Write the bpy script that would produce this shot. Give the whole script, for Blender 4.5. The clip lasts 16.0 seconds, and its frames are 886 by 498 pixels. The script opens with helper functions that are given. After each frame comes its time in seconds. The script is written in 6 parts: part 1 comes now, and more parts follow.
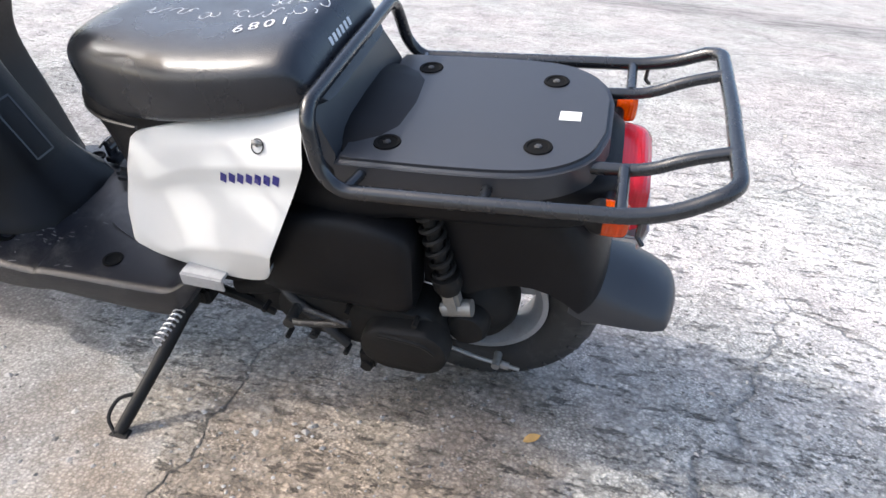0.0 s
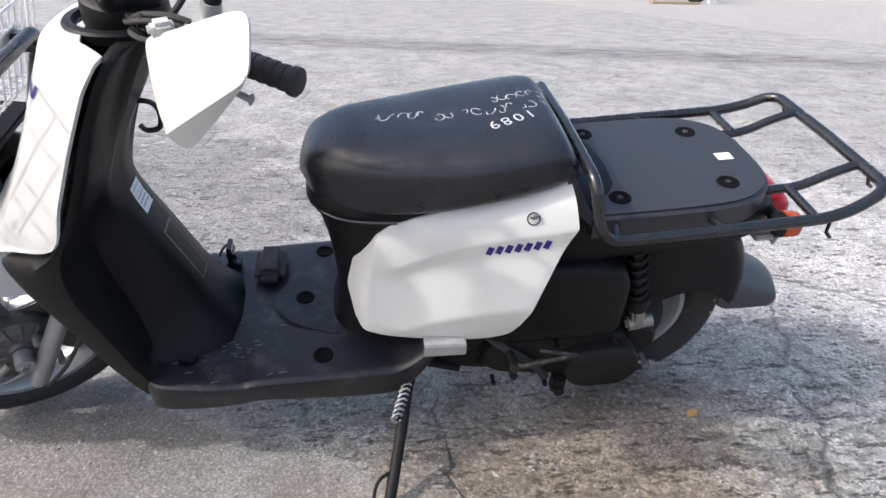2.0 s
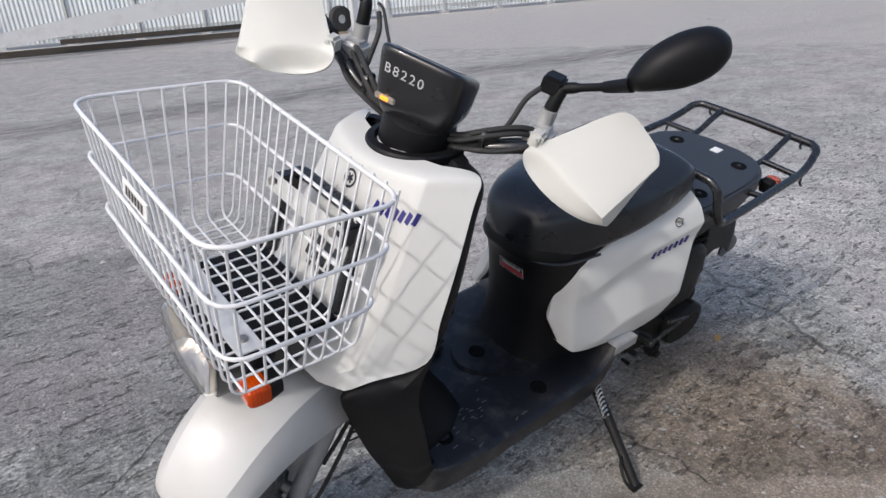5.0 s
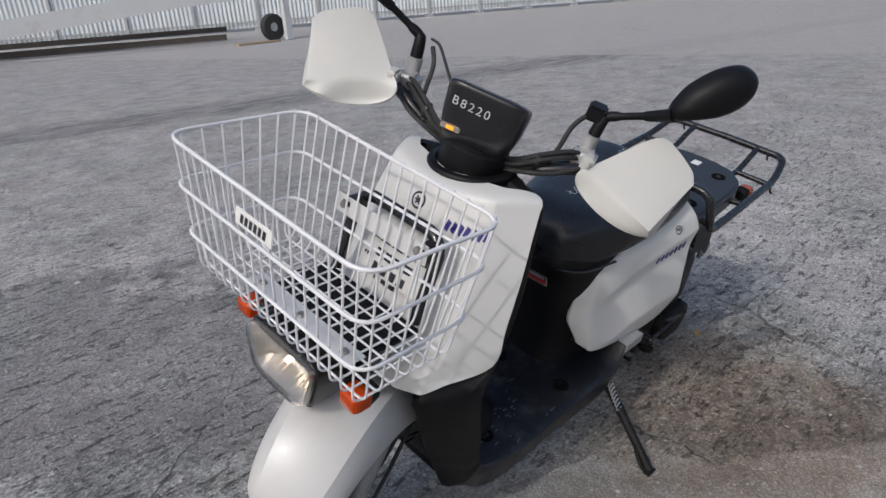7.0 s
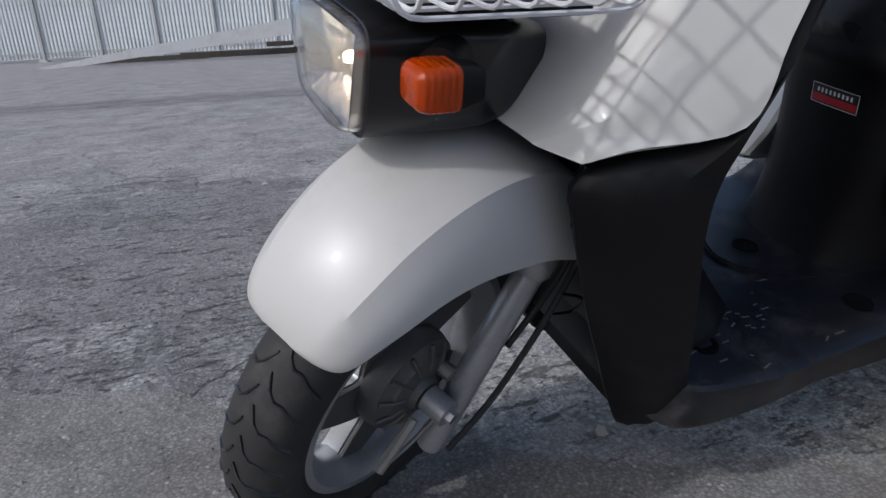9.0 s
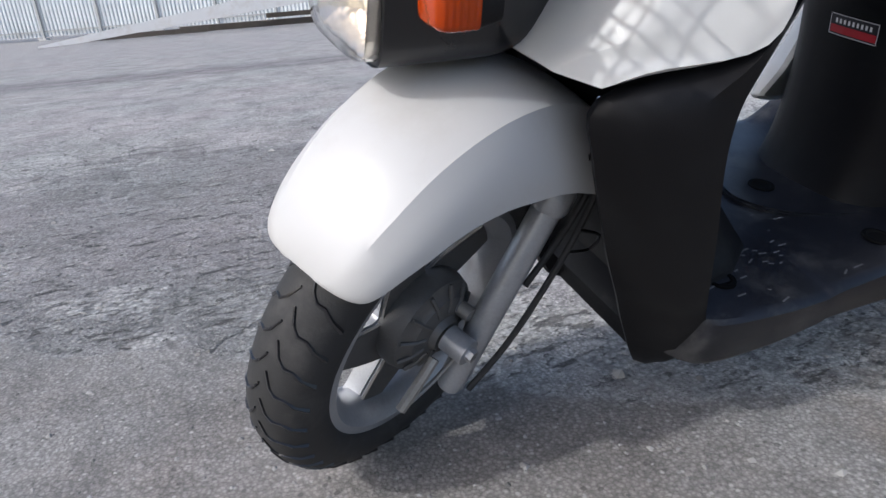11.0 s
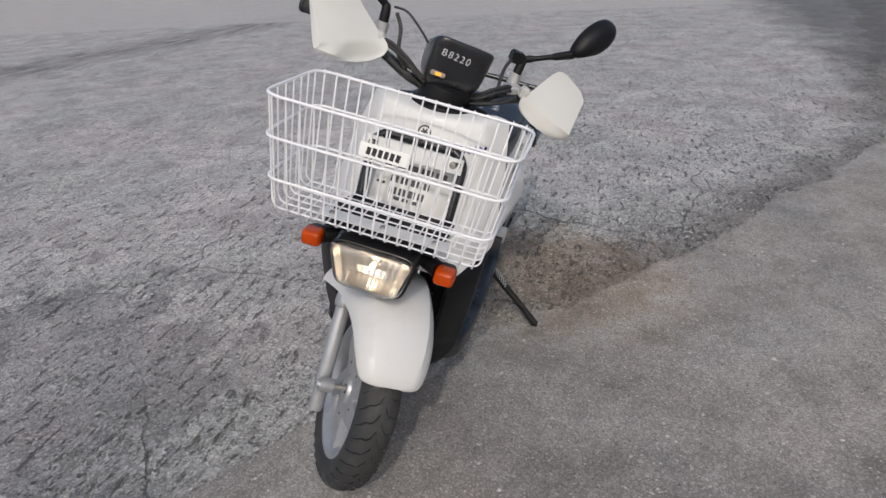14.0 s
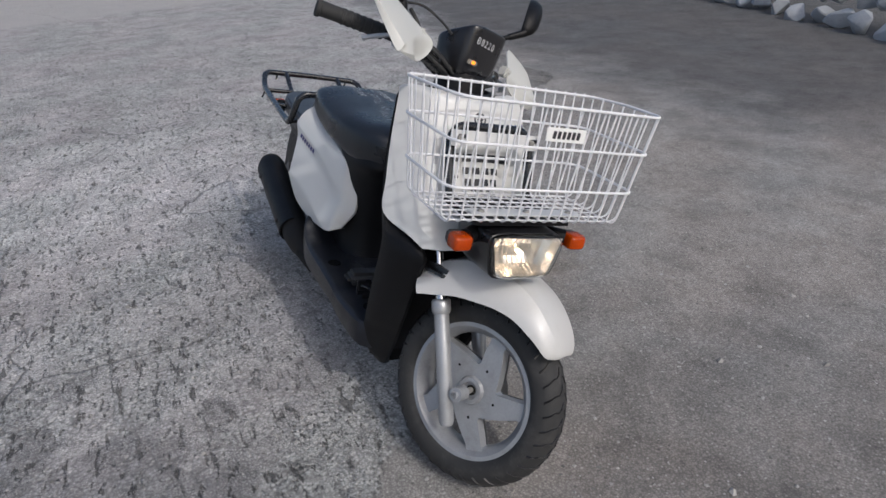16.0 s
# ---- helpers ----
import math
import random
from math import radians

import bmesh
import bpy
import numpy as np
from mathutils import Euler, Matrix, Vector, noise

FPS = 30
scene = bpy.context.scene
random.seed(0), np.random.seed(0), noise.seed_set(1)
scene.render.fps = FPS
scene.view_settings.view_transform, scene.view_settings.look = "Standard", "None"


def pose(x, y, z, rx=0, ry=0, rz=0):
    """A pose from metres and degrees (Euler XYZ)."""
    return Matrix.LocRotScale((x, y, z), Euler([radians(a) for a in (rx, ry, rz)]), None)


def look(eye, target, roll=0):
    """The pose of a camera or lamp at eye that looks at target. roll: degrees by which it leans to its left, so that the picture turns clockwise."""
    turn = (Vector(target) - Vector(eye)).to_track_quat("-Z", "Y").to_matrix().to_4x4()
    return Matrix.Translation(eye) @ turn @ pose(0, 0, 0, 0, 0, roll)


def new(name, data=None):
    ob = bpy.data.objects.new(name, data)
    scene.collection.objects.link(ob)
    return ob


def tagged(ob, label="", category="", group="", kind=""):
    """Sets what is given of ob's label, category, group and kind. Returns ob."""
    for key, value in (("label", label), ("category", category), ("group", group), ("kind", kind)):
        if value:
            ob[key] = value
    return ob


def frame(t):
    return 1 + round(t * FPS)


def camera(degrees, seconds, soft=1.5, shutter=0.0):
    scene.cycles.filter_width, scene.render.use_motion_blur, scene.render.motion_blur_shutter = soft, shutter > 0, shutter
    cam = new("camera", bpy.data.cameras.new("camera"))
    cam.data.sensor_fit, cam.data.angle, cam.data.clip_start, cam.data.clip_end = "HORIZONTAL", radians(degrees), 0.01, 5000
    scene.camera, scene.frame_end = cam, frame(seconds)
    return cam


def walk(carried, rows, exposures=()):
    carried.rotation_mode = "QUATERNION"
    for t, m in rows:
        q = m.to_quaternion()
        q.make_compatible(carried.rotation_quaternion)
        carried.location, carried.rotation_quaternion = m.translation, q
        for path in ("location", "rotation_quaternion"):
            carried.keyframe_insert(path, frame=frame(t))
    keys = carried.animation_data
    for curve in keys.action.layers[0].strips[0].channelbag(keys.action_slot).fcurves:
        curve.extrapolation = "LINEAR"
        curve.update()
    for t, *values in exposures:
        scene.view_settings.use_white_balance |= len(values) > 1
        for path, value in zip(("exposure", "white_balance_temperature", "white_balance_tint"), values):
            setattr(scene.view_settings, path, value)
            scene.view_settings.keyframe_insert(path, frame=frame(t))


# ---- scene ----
cam = camera(68.3, 16.0)
PATH = [
    (0, (0.774, -1.089, 0.848), (0.42, 0.633, -0.105), 4.5),
    (0.5, (0.607, -1.183, 0.897), (0.398, 0.59, -0.004), 1.6),
    (1, (0.414, -1.297, 0.906), (0.368, 0.513, 0.058), 0.3),
    (1.5, (0.219, -1.279, 0.905), (0.324, 0.528, 0.053), 0.3),
    (2, (0.039, -1.281, 0.913), (0.323, 0.524, 0.101), 1.7),
    (2.5, (-0.153, -1.315, 0.946), (0.293, 0.483, 0.193), 0.8),
    (3, (-0.275, -1.265, 0.947), (0.427, 0.461, 0.221), 1.9),
    (3.5, (-0.422, -1.237, 0.951), (0.375, 0.418, 0.159), 2.0),
    (4, (-0.608, -1.249, 0.991), (0.343, 0.34, 0.233), 0.1),
    (4.5, (-0.759, -1.166, 1.004), (0.243, 0.409, 0.285), -1.3),
    (5, (-0.897, -1.052, 1.045), (0.24, 0.415, 0.3), -4.4),
    (5.2, (-0.948, -1.024, 1.06), (0.241, 0.409, 0.331), -4.4),
    (7.5, (-1.114, -0.944, 1.111), (0.189, 0.396, 0.361), -3.7),
    (8, (-0.957, -0.860, 1.034), (0.038, 0.698, 0.203), -3.3),
    (8.5, (-0.866, -0.797, 0.866), (-0.003, 0.842, -0.035), -3.2),
    (9, (-0.83, -0.718, 0.594), (-0.064, 1.039, -0.058), -2.9),
    (9.2, (-0.822, -0.703, 0.532), (-0.078, 1.067, -0.113), -3.0),
    (11.3, (-0.854, -0.735, 0.58), (-0.138, 0.969, -0.2), -5.4),
    (11.5, (-0.858, -0.786, 0.675), (-0.17, 0.864, -0.233), -7.1),
    (12, (-0.906, -0.919, 0.926), (-0.152, 0.642, -0.147), -5.1),
    (12.5, (-1.133, -1.02, 1.042), (-0.131, 0.38, -0.008), -3.2),
    (13, (-1.335, -0.927, 1.103), (-0.027, 0.268, 0.175), -3.0),
    (13.5, (-1.531, -0.769, 1.141), (0.07, 0.061, 0.276), -3.2),
    (14, (-1.759, -0.576, 1.174), (-0.016, -0.122, 0.303), -2.3),
    (14.5, (-1.849, -0.283, 1.188), (-0.021, -0.149, 0.390), -4.2),
    (15, (-1.891, 0.003, 1.217), (-0.07, -0.128, 0.402), -1.7),
    (15.5, (-1.828, 0.267, 1.229), (-0.082, -0.162, 0.352), -2.3),
    (16, (-1.674, 0.496, 1.217), (-0.065, -0.237, 0.282), -2.5),
]
EXPOSURES = [(0, 1.53, 6500, 10), (0.7, 1.6, 6500, 10), (1.3, 1.37, 6450, 10), (2, 1.08, 6450, 10), (3.5, 0.51, 6400, 10), (5, 0.29, 6300, 10), (7.5, -0.23, 6200, 10), (8.5, -0.36, 6000, 10), (9.2, -0.12, 5950, 10), (11.5, 0.53, 6050, 10), (12, 0.56, 6100, 10), (13, 0.41, 6250, 10), (14, 0.05, 6450, 10), (14.5, -0.11, 6450, 10), (15.5, -0.18, 6350, 10), (16, -0.06, 6250, 10)]
walk(cam, [(t, look(eye, target, roll)) for t, eye, target, roll in PATH], EXPOSURES)

# ---- world, sun ----
SUN_AZ, SUN_EL = 191.0, 43.0  # degrees: the way to the sun, from +x towards +y
world = bpy.data.worlds.new("sky")
scene.world = world
world.use_nodes = True
_nt = world.node_tree
_sky = _nt.nodes.new("ShaderNodeTexSky")
_sky.sky_type = "NISHITA"
_sky.sun_disc = False
_sky.sun_elevation = radians(SUN_EL)
_sky.sun_rotation = radians(90.0 - SUN_AZ)
_sky.air_density, _sky.dust_density, _sky.ozone_density = 1.0, 4.0, 1.0
_nt.nodes["Background"].inputs["Strength"].default_value = 0.15
_nt.links.new(_sky.outputs["Color"], _nt.nodes["Background"].inputs["Color"])

_sd = bpy.data.lights.new("sun", "SUN")
_sd.energy, _sd.angle, _sd.color = 1.25, radians(1.2), (1.0, 0.97, 0.93)
sun = new("sun", _sd)
_to = Vector((math.cos(radians(SUN_EL)) * math.cos(radians(SUN_AZ)), math.cos(radians(SUN_EL)) * math.sin(radians(SUN_AZ)), math.sin(radians(SUN_EL))))
sun.matrix_world = look(_to * 30, (0, 0, 0))


# ---- materials ----
def mat(name, color, rough=0.5, metal=0.0, vary=0.12, scale=30.0, bump=0.0, bump_scale=400.0, coat=0.0, fine=0.06, rvary=0.1, spec=0.5, stain=None, stain_amt=0.0, stain_scale=6.0, gen=False):
    """A painted, moulded or metal surface: colour varied at two scales, roughness varied, fine relief."""
    m = bpy.data.materials.new(name)
    m.use_nodes = True
    nt = m.node_tree
    b = nt.nodes["Principled BSDF"]
    tc = nt.nodes.new("ShaderNodeTexCoord")
    n1 = nt.nodes.new("ShaderNodeTexNoise")
    n1.inputs["Scale"].default_value, n1.inputs["Detail"].default_value = scale, 6
    n2 = nt.nodes.new("ShaderNodeTexNoise")
    n2.inputs["Scale"].default_value, n2.inputs["Detail"].default_value = bump_scale, 3
    for n in (n1, n2):
        nt.links.new(tc.outputs["Object"], n.inputs["Vector"])
    mix = nt.nodes.new("ShaderNodeMix")
    mix.data_type = "RGBA"
    mix.inputs[6].default_value = (*[c * (1 - vary) for c in color], 1)
    mix.inputs[7].default_value = (*[min(1, c * (1 + vary)) for c in color], 1)
    nt.links.new(n1.outputs["Fac"], mix.inputs[0])
    out = mix.outputs[2]
    if fine:
        mx = nt.nodes.new("ShaderNodeMix")
        mx.data_type = "RGBA"
        mx.blend_type = "OVERLAY"
        mx.inputs[0].default_value = fine * 2
        nt.links.new(out, mx.inputs[6])
        nt.links.new(n2.outputs["Fac"], mx.inputs[7])
        out = mx.outputs[2]
    if stain:
        n3 = nt.nodes.new("ShaderNodeTexNoise")
        n3.inputs["Scale"].default_value, n3.inputs["Detail"].default_value, n3.inputs["Roughness"].default_value = stain_scale, 8, 0.7
        nt.links.new(tc.outputs["Object"], n3.inputs["Vector"])
        rp = nt.nodes.new("ShaderNodeValToRGB")
        rp.color_ramp.elements[0].position, rp.color_ramp.elements[1].position = 0.52, 0.72
        rp.color_ramp.elements[1].color = (stain_amt,) * 3 + (1,)
        nt.links.new(n3.outputs["Fac"], rp.inputs[0])
        ms = nt.nodes.new("ShaderNodeMix")
        ms.data_type = "RGBA"
        ms.inputs[7].default_value = (*stain, 1)
        nt.links.new(rp.outputs[0], ms.inputs[0])
        nt.links.new(out, ms.inputs[6])
        out = ms.outputs[2]
    nt.links.new(out, b.inputs["Base Color"])
    mr = nt.nodes.new("ShaderNodeMapRange")
    mr.inputs[3].default_value, mr.inputs[4].default_value = max(0.02, rough - rvary), min(1, rough + rvary)
    nt.links.new(n1.outputs["Fac"], mr.inputs[0])
    nt.links.new(mr.outputs[0], b.inputs["Roughness"])
    b.inputs["Metallic"].default_value = metal
    b.inputs["Specular IOR Level"].default_value = spec
    b.inputs["Coat Weight"].default_value = coat
    b.inputs["Coat Roughness"].default_value = 0.08
    if bump:
        bp = nt.nodes.new("ShaderNodeBump")
        bp.inputs["Strength"].default_value, bp.inputs["Distance"].default_value = bump, 0.001
        nt.links.new(n2.outputs["Fac"], bp.inputs["Height"])
        nt.links.new(bp.outputs[0], b.inputs["Normal"])
    return m


PIT = mat("black_recess", (0.004, 0.004, 0.004), 0.8, vary=0.2, spec=0.1)
WHITE = mat("white_plastic", (0.60, 0.595, 0.57), 0.42, vary=0.02, scale=5, coat=0.06, fine=0.0, rvary=0.06, stain=(0.55, 0.53, 0.47), stain_amt=0.16, stain_scale=9)
MUDG = mat("mudguard_plastic", (0.50, 0.497, 0.485), 0.36, vary=0.03, scale=6, coat=0.06, fine=0.0, rvary=0.08, stain=(0.36, 0.34, 0.30), stain_amt=0.25, stain_scale=10)
GUARD = mat("guard_plastic", (0.50, 0.497, 0.468), 0.4, vary=0.03, scale=8, fine=0.0, rvary=0.05, stain=(0.6, 0.57, 0.5), stain_amt=0.2, stain_scale=14)
BLACK = mat("black_plastic", (0.0062, 0.0062, 0.0072), 0.46, vary=0.25, scale=14, bump=0.25, bump_scale=900, rvary=0.08, spec=0.2, stain=(0.03, 0.035, 0.035), stain_amt=0.12, stain_scale=11)
BLACK_GLOSS = mat("black_gloss", (0.012, 0.012, 0.014), 0.3, vary=0.2, scale=20, coat=0.2)
FLOORM = mat("floor_plastic", (0.010, 0.011, 0.015), 0.33, vary=0.25, scale=18, bump=0.35, bump_scale=700, spec=0.38, stain=(0.12, 0.118, 0.11), stain_amt=0.4, stain_scale=13)
BEDM = mat("bed_plastic", (0.026, 0.028, 0.033), 0.40, vary=0.2, scale=6, bump=0.2, bump_scale=1000, spec=0.55, stain=(0.034, 0.035, 0.037), stain_amt=0.4, stain_scale=7)
VINYL = mat("seat_vinyl", (0.014, 0.016, 0.020), 0.30, vary=0.2, scale=12, rvary=0.22, bump=0.4, bump_scale=420, stain=(0.05, 0.05, 0.055), stain_amt=0.4, stain_scale=10)
RUBBER = mat("rubber", (0.022, 0.022, 0.022), 0.75, vary=0.25, scale=25, bump=0.3, bump_scale=500, stain=(0.09, 0.085, 0.08), stain_amt=0.45, stain_scale=16)
TUBE = mat("black_enamel", (0.012, 0.013, 0.015), 0.26, vary=0.25, scale=40, coat=0.3)
CASE = mat("engine_case", (0.011, 0.0105, 0.010), 0.6, vary=0.4, scale=24, bump=0.4, bump_scale=260, spec=0.22, stain=(0.04, 0.037, 0.033), stain_amt=0.25, stain_scale=20)
ALU = mat("grey_alloy", (0.37, 0.38, 0.395), 0.38, metal=0.5, vary=0.15, scale=30, bump=0.15, bump_scale=300, stain=(0.2, 0.19, 0.17), stain_amt=0.4, stain_scale=22)
DULL = mat("dull_alloy", (0.30, 0.29, 0.27), 0.5, metal=0.6, vary=0.3, scale=40, bump=0.3, stain=(0.12, 0.1, 0.07), stain_amt=0.5, stain_scale=30)
CHROME = mat("chrome", (0.62, 0.62, 0.62), 0.16, metal=1.0, vary=0.06, scale=60)
WIRE = mat("white_wire", (0.70, 0.70, 0.71), 0.35, vary=0.06, scale=50, fine=0.02)
STEEL = mat("zinc_plate", (0.5, 0.5, 0.5), 0.45, metal=0.7, vary=0.12, scale=40)
BLUE = mat("blue_decal", (0.02, 0.018, 0.16), 0.3, vary=0.05)
PAPER = mat("label_paper", (0.72, 0.72, 0.7), 0.5, vary=0.05)
INK = mat("dark_ink", (0.02, 0.02, 0.025), 0.4, vary=0.05)
REDINK = mat("red_print", (0.4, 0.02, 0.03), 0.4, vary=0.05)
CHALK = mat("chalk_marker", (0.48, 0.49, 0.50), 0.7, vary=0.2, scale=200)
SILVER = mat("silver_print", (0.6, 0.6, 0.6), 0.4, vary=0.1)


def lens(name, color, rough=0.12, emit=None, power=0.0, trans=0.75, ribs=0.12):
    m = bpy.data.materials.new(name)
    m.use_nodes = True
    nt = m.node_tree
    b = nt.nodes["Principled BSDF"]
    b.inputs["Base Color"].default_value = (*color, 1)
    b.inputs["Roughness"].default_value = rough
    b.inputs["Transmission Weight"].default_value = trans
    b.inputs["IOR"].default_value = 1.45
    if emit:
        b.inputs["Emission Color"].default_value = (*emit, 1)
        b.inputs["Emission Strength"].default_value = power
    wv = nt.nodes.new("ShaderNodeTexWave")
    tc = nt.nodes.new("ShaderNodeTexCoord")
    nt.links.new(tc.outputs["Object"], wv.inputs["Vector"])
    wv.inputs["Scale"].default_value = 60
    bp = nt.nodes.new("ShaderNodeBump")
    bp.inputs["Strength"].default_value, bp.inputs["Distance"].default_value = ribs, 0.002
    nt.links.new(wv.outputs["Fac"], bp.inputs["Height"])
    nt.links.new(bp.outputs[0], b.inputs["Normal"])
    return m


AMBER = lens("amber_lens", (0.80, 0.09, 0.0), 0.14, trans=0.55, ribs=0.25)
REDLENS = lens("red_lens", (0.62, 0.015, 0.03), 0.15, trans=0.3)
CLEAR = lens("clear_lens", (0.98, 0.98, 0.96), 0.02, trans=1.0, ribs=0.0)
BULB = lens("lit_bulb", (1, 0.9, 0.7), 0.3, (1.0, 0.86, 0.66), 4.0, trans=0)
PILOT = lens("pilot_amber", (0.9, 0.25, 0.02), 0.2, (1.0, 0.35, 0.03), 1.2, trans=0)
REFLECT = mat("warm_reflector", (0.88, 0.82, 0.75), 0.24, metal=0.9, vary=0.1, scale=40, fine=0.0)
ZINC = mat("galvanised_strip", (0.62, 0.62, 0.61), 0.45, metal=0.25, vary=0.1, scale=40)
CLAMP = mat("silver_paint", (0.40, 0.40, 0.40), 0.4, metal=0.3, vary=0.15, scale=40, stain=(0.15, 0.15, 0.15), stain_amt=0.4, stain_scale=50)
WORNM = mat("worn_black_steel", (0.03, 0.03, 0.03), 0.45, metal=0.4, vary=0.4, scale=60, stain=(0.25, 0.24, 0.22), stain_amt=0.5, stain_scale=60)
PLATE = mat("cast_plate", (0.12, 0.118, 0.115), 0.5, metal=0.4, vary=0.25, scale=40, bump=0.3, stain=(0.07, 0.065, 0.06), stain_amt=0.5, stain_scale=40)
CLEARISH = mat("pilot_window", (0.30, 0.27, 0.23), 0.2, vary=0.1, scale=100)
DARKGLASS = mat("dark_glass", (0.01, 0.012, 0.015), 0.08, vary=0.1, coat=0.5, fine=0.0, rvary=0.02)
GLASS = lens("mirror_glass", (0.9, 0.9, 0.9), 0.02, trans=0)
GLASS.node_tree.nodes["Principled BSDF"].inputs["Metallic"].default_value = 1.0


# ---- mesh helpers ----
def link(name, bm, material, parent=None, label="", smooth=40.0):
    me = bpy.data.meshes.new(name)
    bmesh.ops.recalc_face_normals(bm, faces=bm.faces)
    bm.to_mesh(me)
    bm.free()
    me.materials.append(material)
    if smooth:
        me.shade_smooth()
        me.set_sharp_from_angle(angle=radians(smooth))
    ob = new(name, me)
    if parent is not None:
        ob.parent = parent
    if label:
        ob["label"] = label
    return ob


def part(name, bm, material, parent, label="", smooth=40.0):
    return link(name, bm, material, parent, label, smooth)


def joined(*bms):
    out = bmesh.new()
    for b in bms:
        me = bpy.data.meshes.new("tmp")
        b.to_mesh(me)
        b.free()
        out.from_mesh(me)
        bpy.data.meshes.remove(me)
    return out


def moved(bm, m):
    bm.transform(m)
    return bm


def cat(a, b, c, d, t):
    return 0.5 * ((2 * b) + (c - a) * t + (2 * a - 5 * b + 4 * c - d) * t * t + (3 * b - a - 3 * c + d) * t ** 3)


def spline(pts, n=6, closed=False):
    """Catmull-Rom through points of any dimension."""
    p = [np.array(q, float) for q in pts]
    out = []
    m = len(p)
    for i in range(m if closed else m - 1):
        a, b, c, d = (p[(i + k) % m] if closed else p[min(max(i + k, 0), m - 1)] for k in (-1, 0, 1, 2))
        out += [cat(a, b, c, d, k / n) for k in range(n)]
    if not closed:
        out.append(p[-1])
    return out


def grid(rows, thick=0.0, cap=False, wrap=False):
    """A skin through rows of points; wrap closes each row into a ring, cap closes the ends, thick gives it depth."""
    bm = bmesh.new()
    vs = [[bm.verts.new(tuple(p)) for p in row] for row in rows]
    w = len(rows[0])
    for i in range(len(rows) - 1):
        for j in range(w if wrap else w - 1):
            k = (j + 1) % w
            try:
                bm.faces.new((vs[i][j], vs[i][k], vs[i + 1][k], vs[i + 1][j]))
            except ValueError:
                pass
    if cap:
        bm.faces.new(vs[0])
        bm.faces.new(list(reversed(vs[-1])))
    bmesh.ops.remove_doubles(bm, verts=bm.verts, dist=1e-5)
    bmesh.ops.recalc_face_normals(bm, faces=bm.faces)
    if thick:
        bmesh.ops.solidify(bm, geom=bm.faces[:], thickness=thick)
    return bm


def thicken(bm, depth, outward):
    """A second skin behind an open one, on the side away from outward, closed round the edge."""
    bmesh.ops.recalc_face_normals(bm, faces=bm.faces)
    if sum((f.normal * f.calc_area() for f in bm.faces), Vector()).dot(outward) < 0:
        bmesh.ops.reverse_faces(bm, faces=bm.faces[:])
    bm.normal_update()
    front = {v: v.normal.copy() for v in bm.verts}
    rim_ = [(e.verts[0], e.verts[1]) for e in bm.edges if len(e.link_faces) == 1]
    faces = [list(f.verts) for f in bm.faces]
    back = {v: bm.verts.new(v.co - n * depth) for v, n in front.items()}
    for f in faces:
        bm.faces.new([back[v] for v in reversed(f)])
    for a, b in rim_:
        bm.faces.new((a, b, back[b], back[a]))
    return bm


def loft(rings, n=5, cap=True):
    """A closed body through rings of equal length, eased from ring to ring."""
    flat = spline([np.array(r, float).ravel() for r in rings], n)
    return grid([f.reshape(-1, 3) for f in flat], cap=cap, wrap=True)


def sup(hw, hh, p=3.0, n=28, bottom=None):
    """A rounded-rectangle ring of half width and half height; bottom: another power for its lower half."""
    out = []
    for k in range(n):
        a = 2 * math.pi * k / n
        c, s = math.cos(a), math.sin(a)
        q = bottom if bottom and s < 0 else p
        out.append((hw * math.copysign(abs(c) ** (2 / q), c), hh * math.copysign(abs(s) ** (2 / q), s)))
    return out


def ring_x(x, y, z, hw, hh, p=3.0, n=28, bottom=None):
    return [(x, y + a, z + b) for a, b in sup(hw, hh, p, n, bottom)]


def ring_z(x, y, z, hx, hy, p=3.0, n=28):
    return [(x + a, y + b, z) for a, b in sup(hx, hy, p, n)]


def tube(pts, r, sides=10, closed=False, n=0, cap=True):
    """A round bar along points; n eases the line between them; r may vary along it."""
    if n:
        pts = spline(pts, n, closed)
    p = [Vector(q) for q in pts]
    m = len(p)
    rows, up = [], None
    for i in range(m):
        a, b = (p[(i - 1) % m], p[(i + 1) % m]) if closed else (p[max(i - 1, 0)], p[min(i + 1, m - 1)])
        d = (b - a).normalized()
        if up is None:
            up = d.orthogonal().normalized()
        up = (up - d * up.dot(d)).normalized()
        side = d.cross(up)
        rr = r[i * (len(r) - 1) // max(m - 1, 1)] if isinstance(r, (list, tuple)) else r
        rows.append([p[i] + (up * math.cos(2 * math.pi * k / sides) + side * math.sin(2 * math.pi * k / sides)) * rr for k in range(sides)])
    if closed:
        rows.append(rows[0])
    return grid(rows, cap=cap and not closed, wrap=True)


def rounded(corners, radius, n=5):
    """A polyline whose corners are rounded by the given radius."""
    p = [Vector(c) for c in corners]
    out = [p[0]]
    for i in range(1, len(p) - 1):
        a, b = (p[i - 1] - p[i]), (p[i + 1] - p[i])
        r = min(radius, a.length * 0.49, b.length * 0.49)
        s, e = p[i] + a.normalized() * r, p[i] + b.normalized() * r
        out += [s * (1 - t) ** 2 + p[i] * 2 * t * (1 - t) + e * t * t for t in (k / n for k in range(n + 1))]
    out.append(p[-1])
    return out


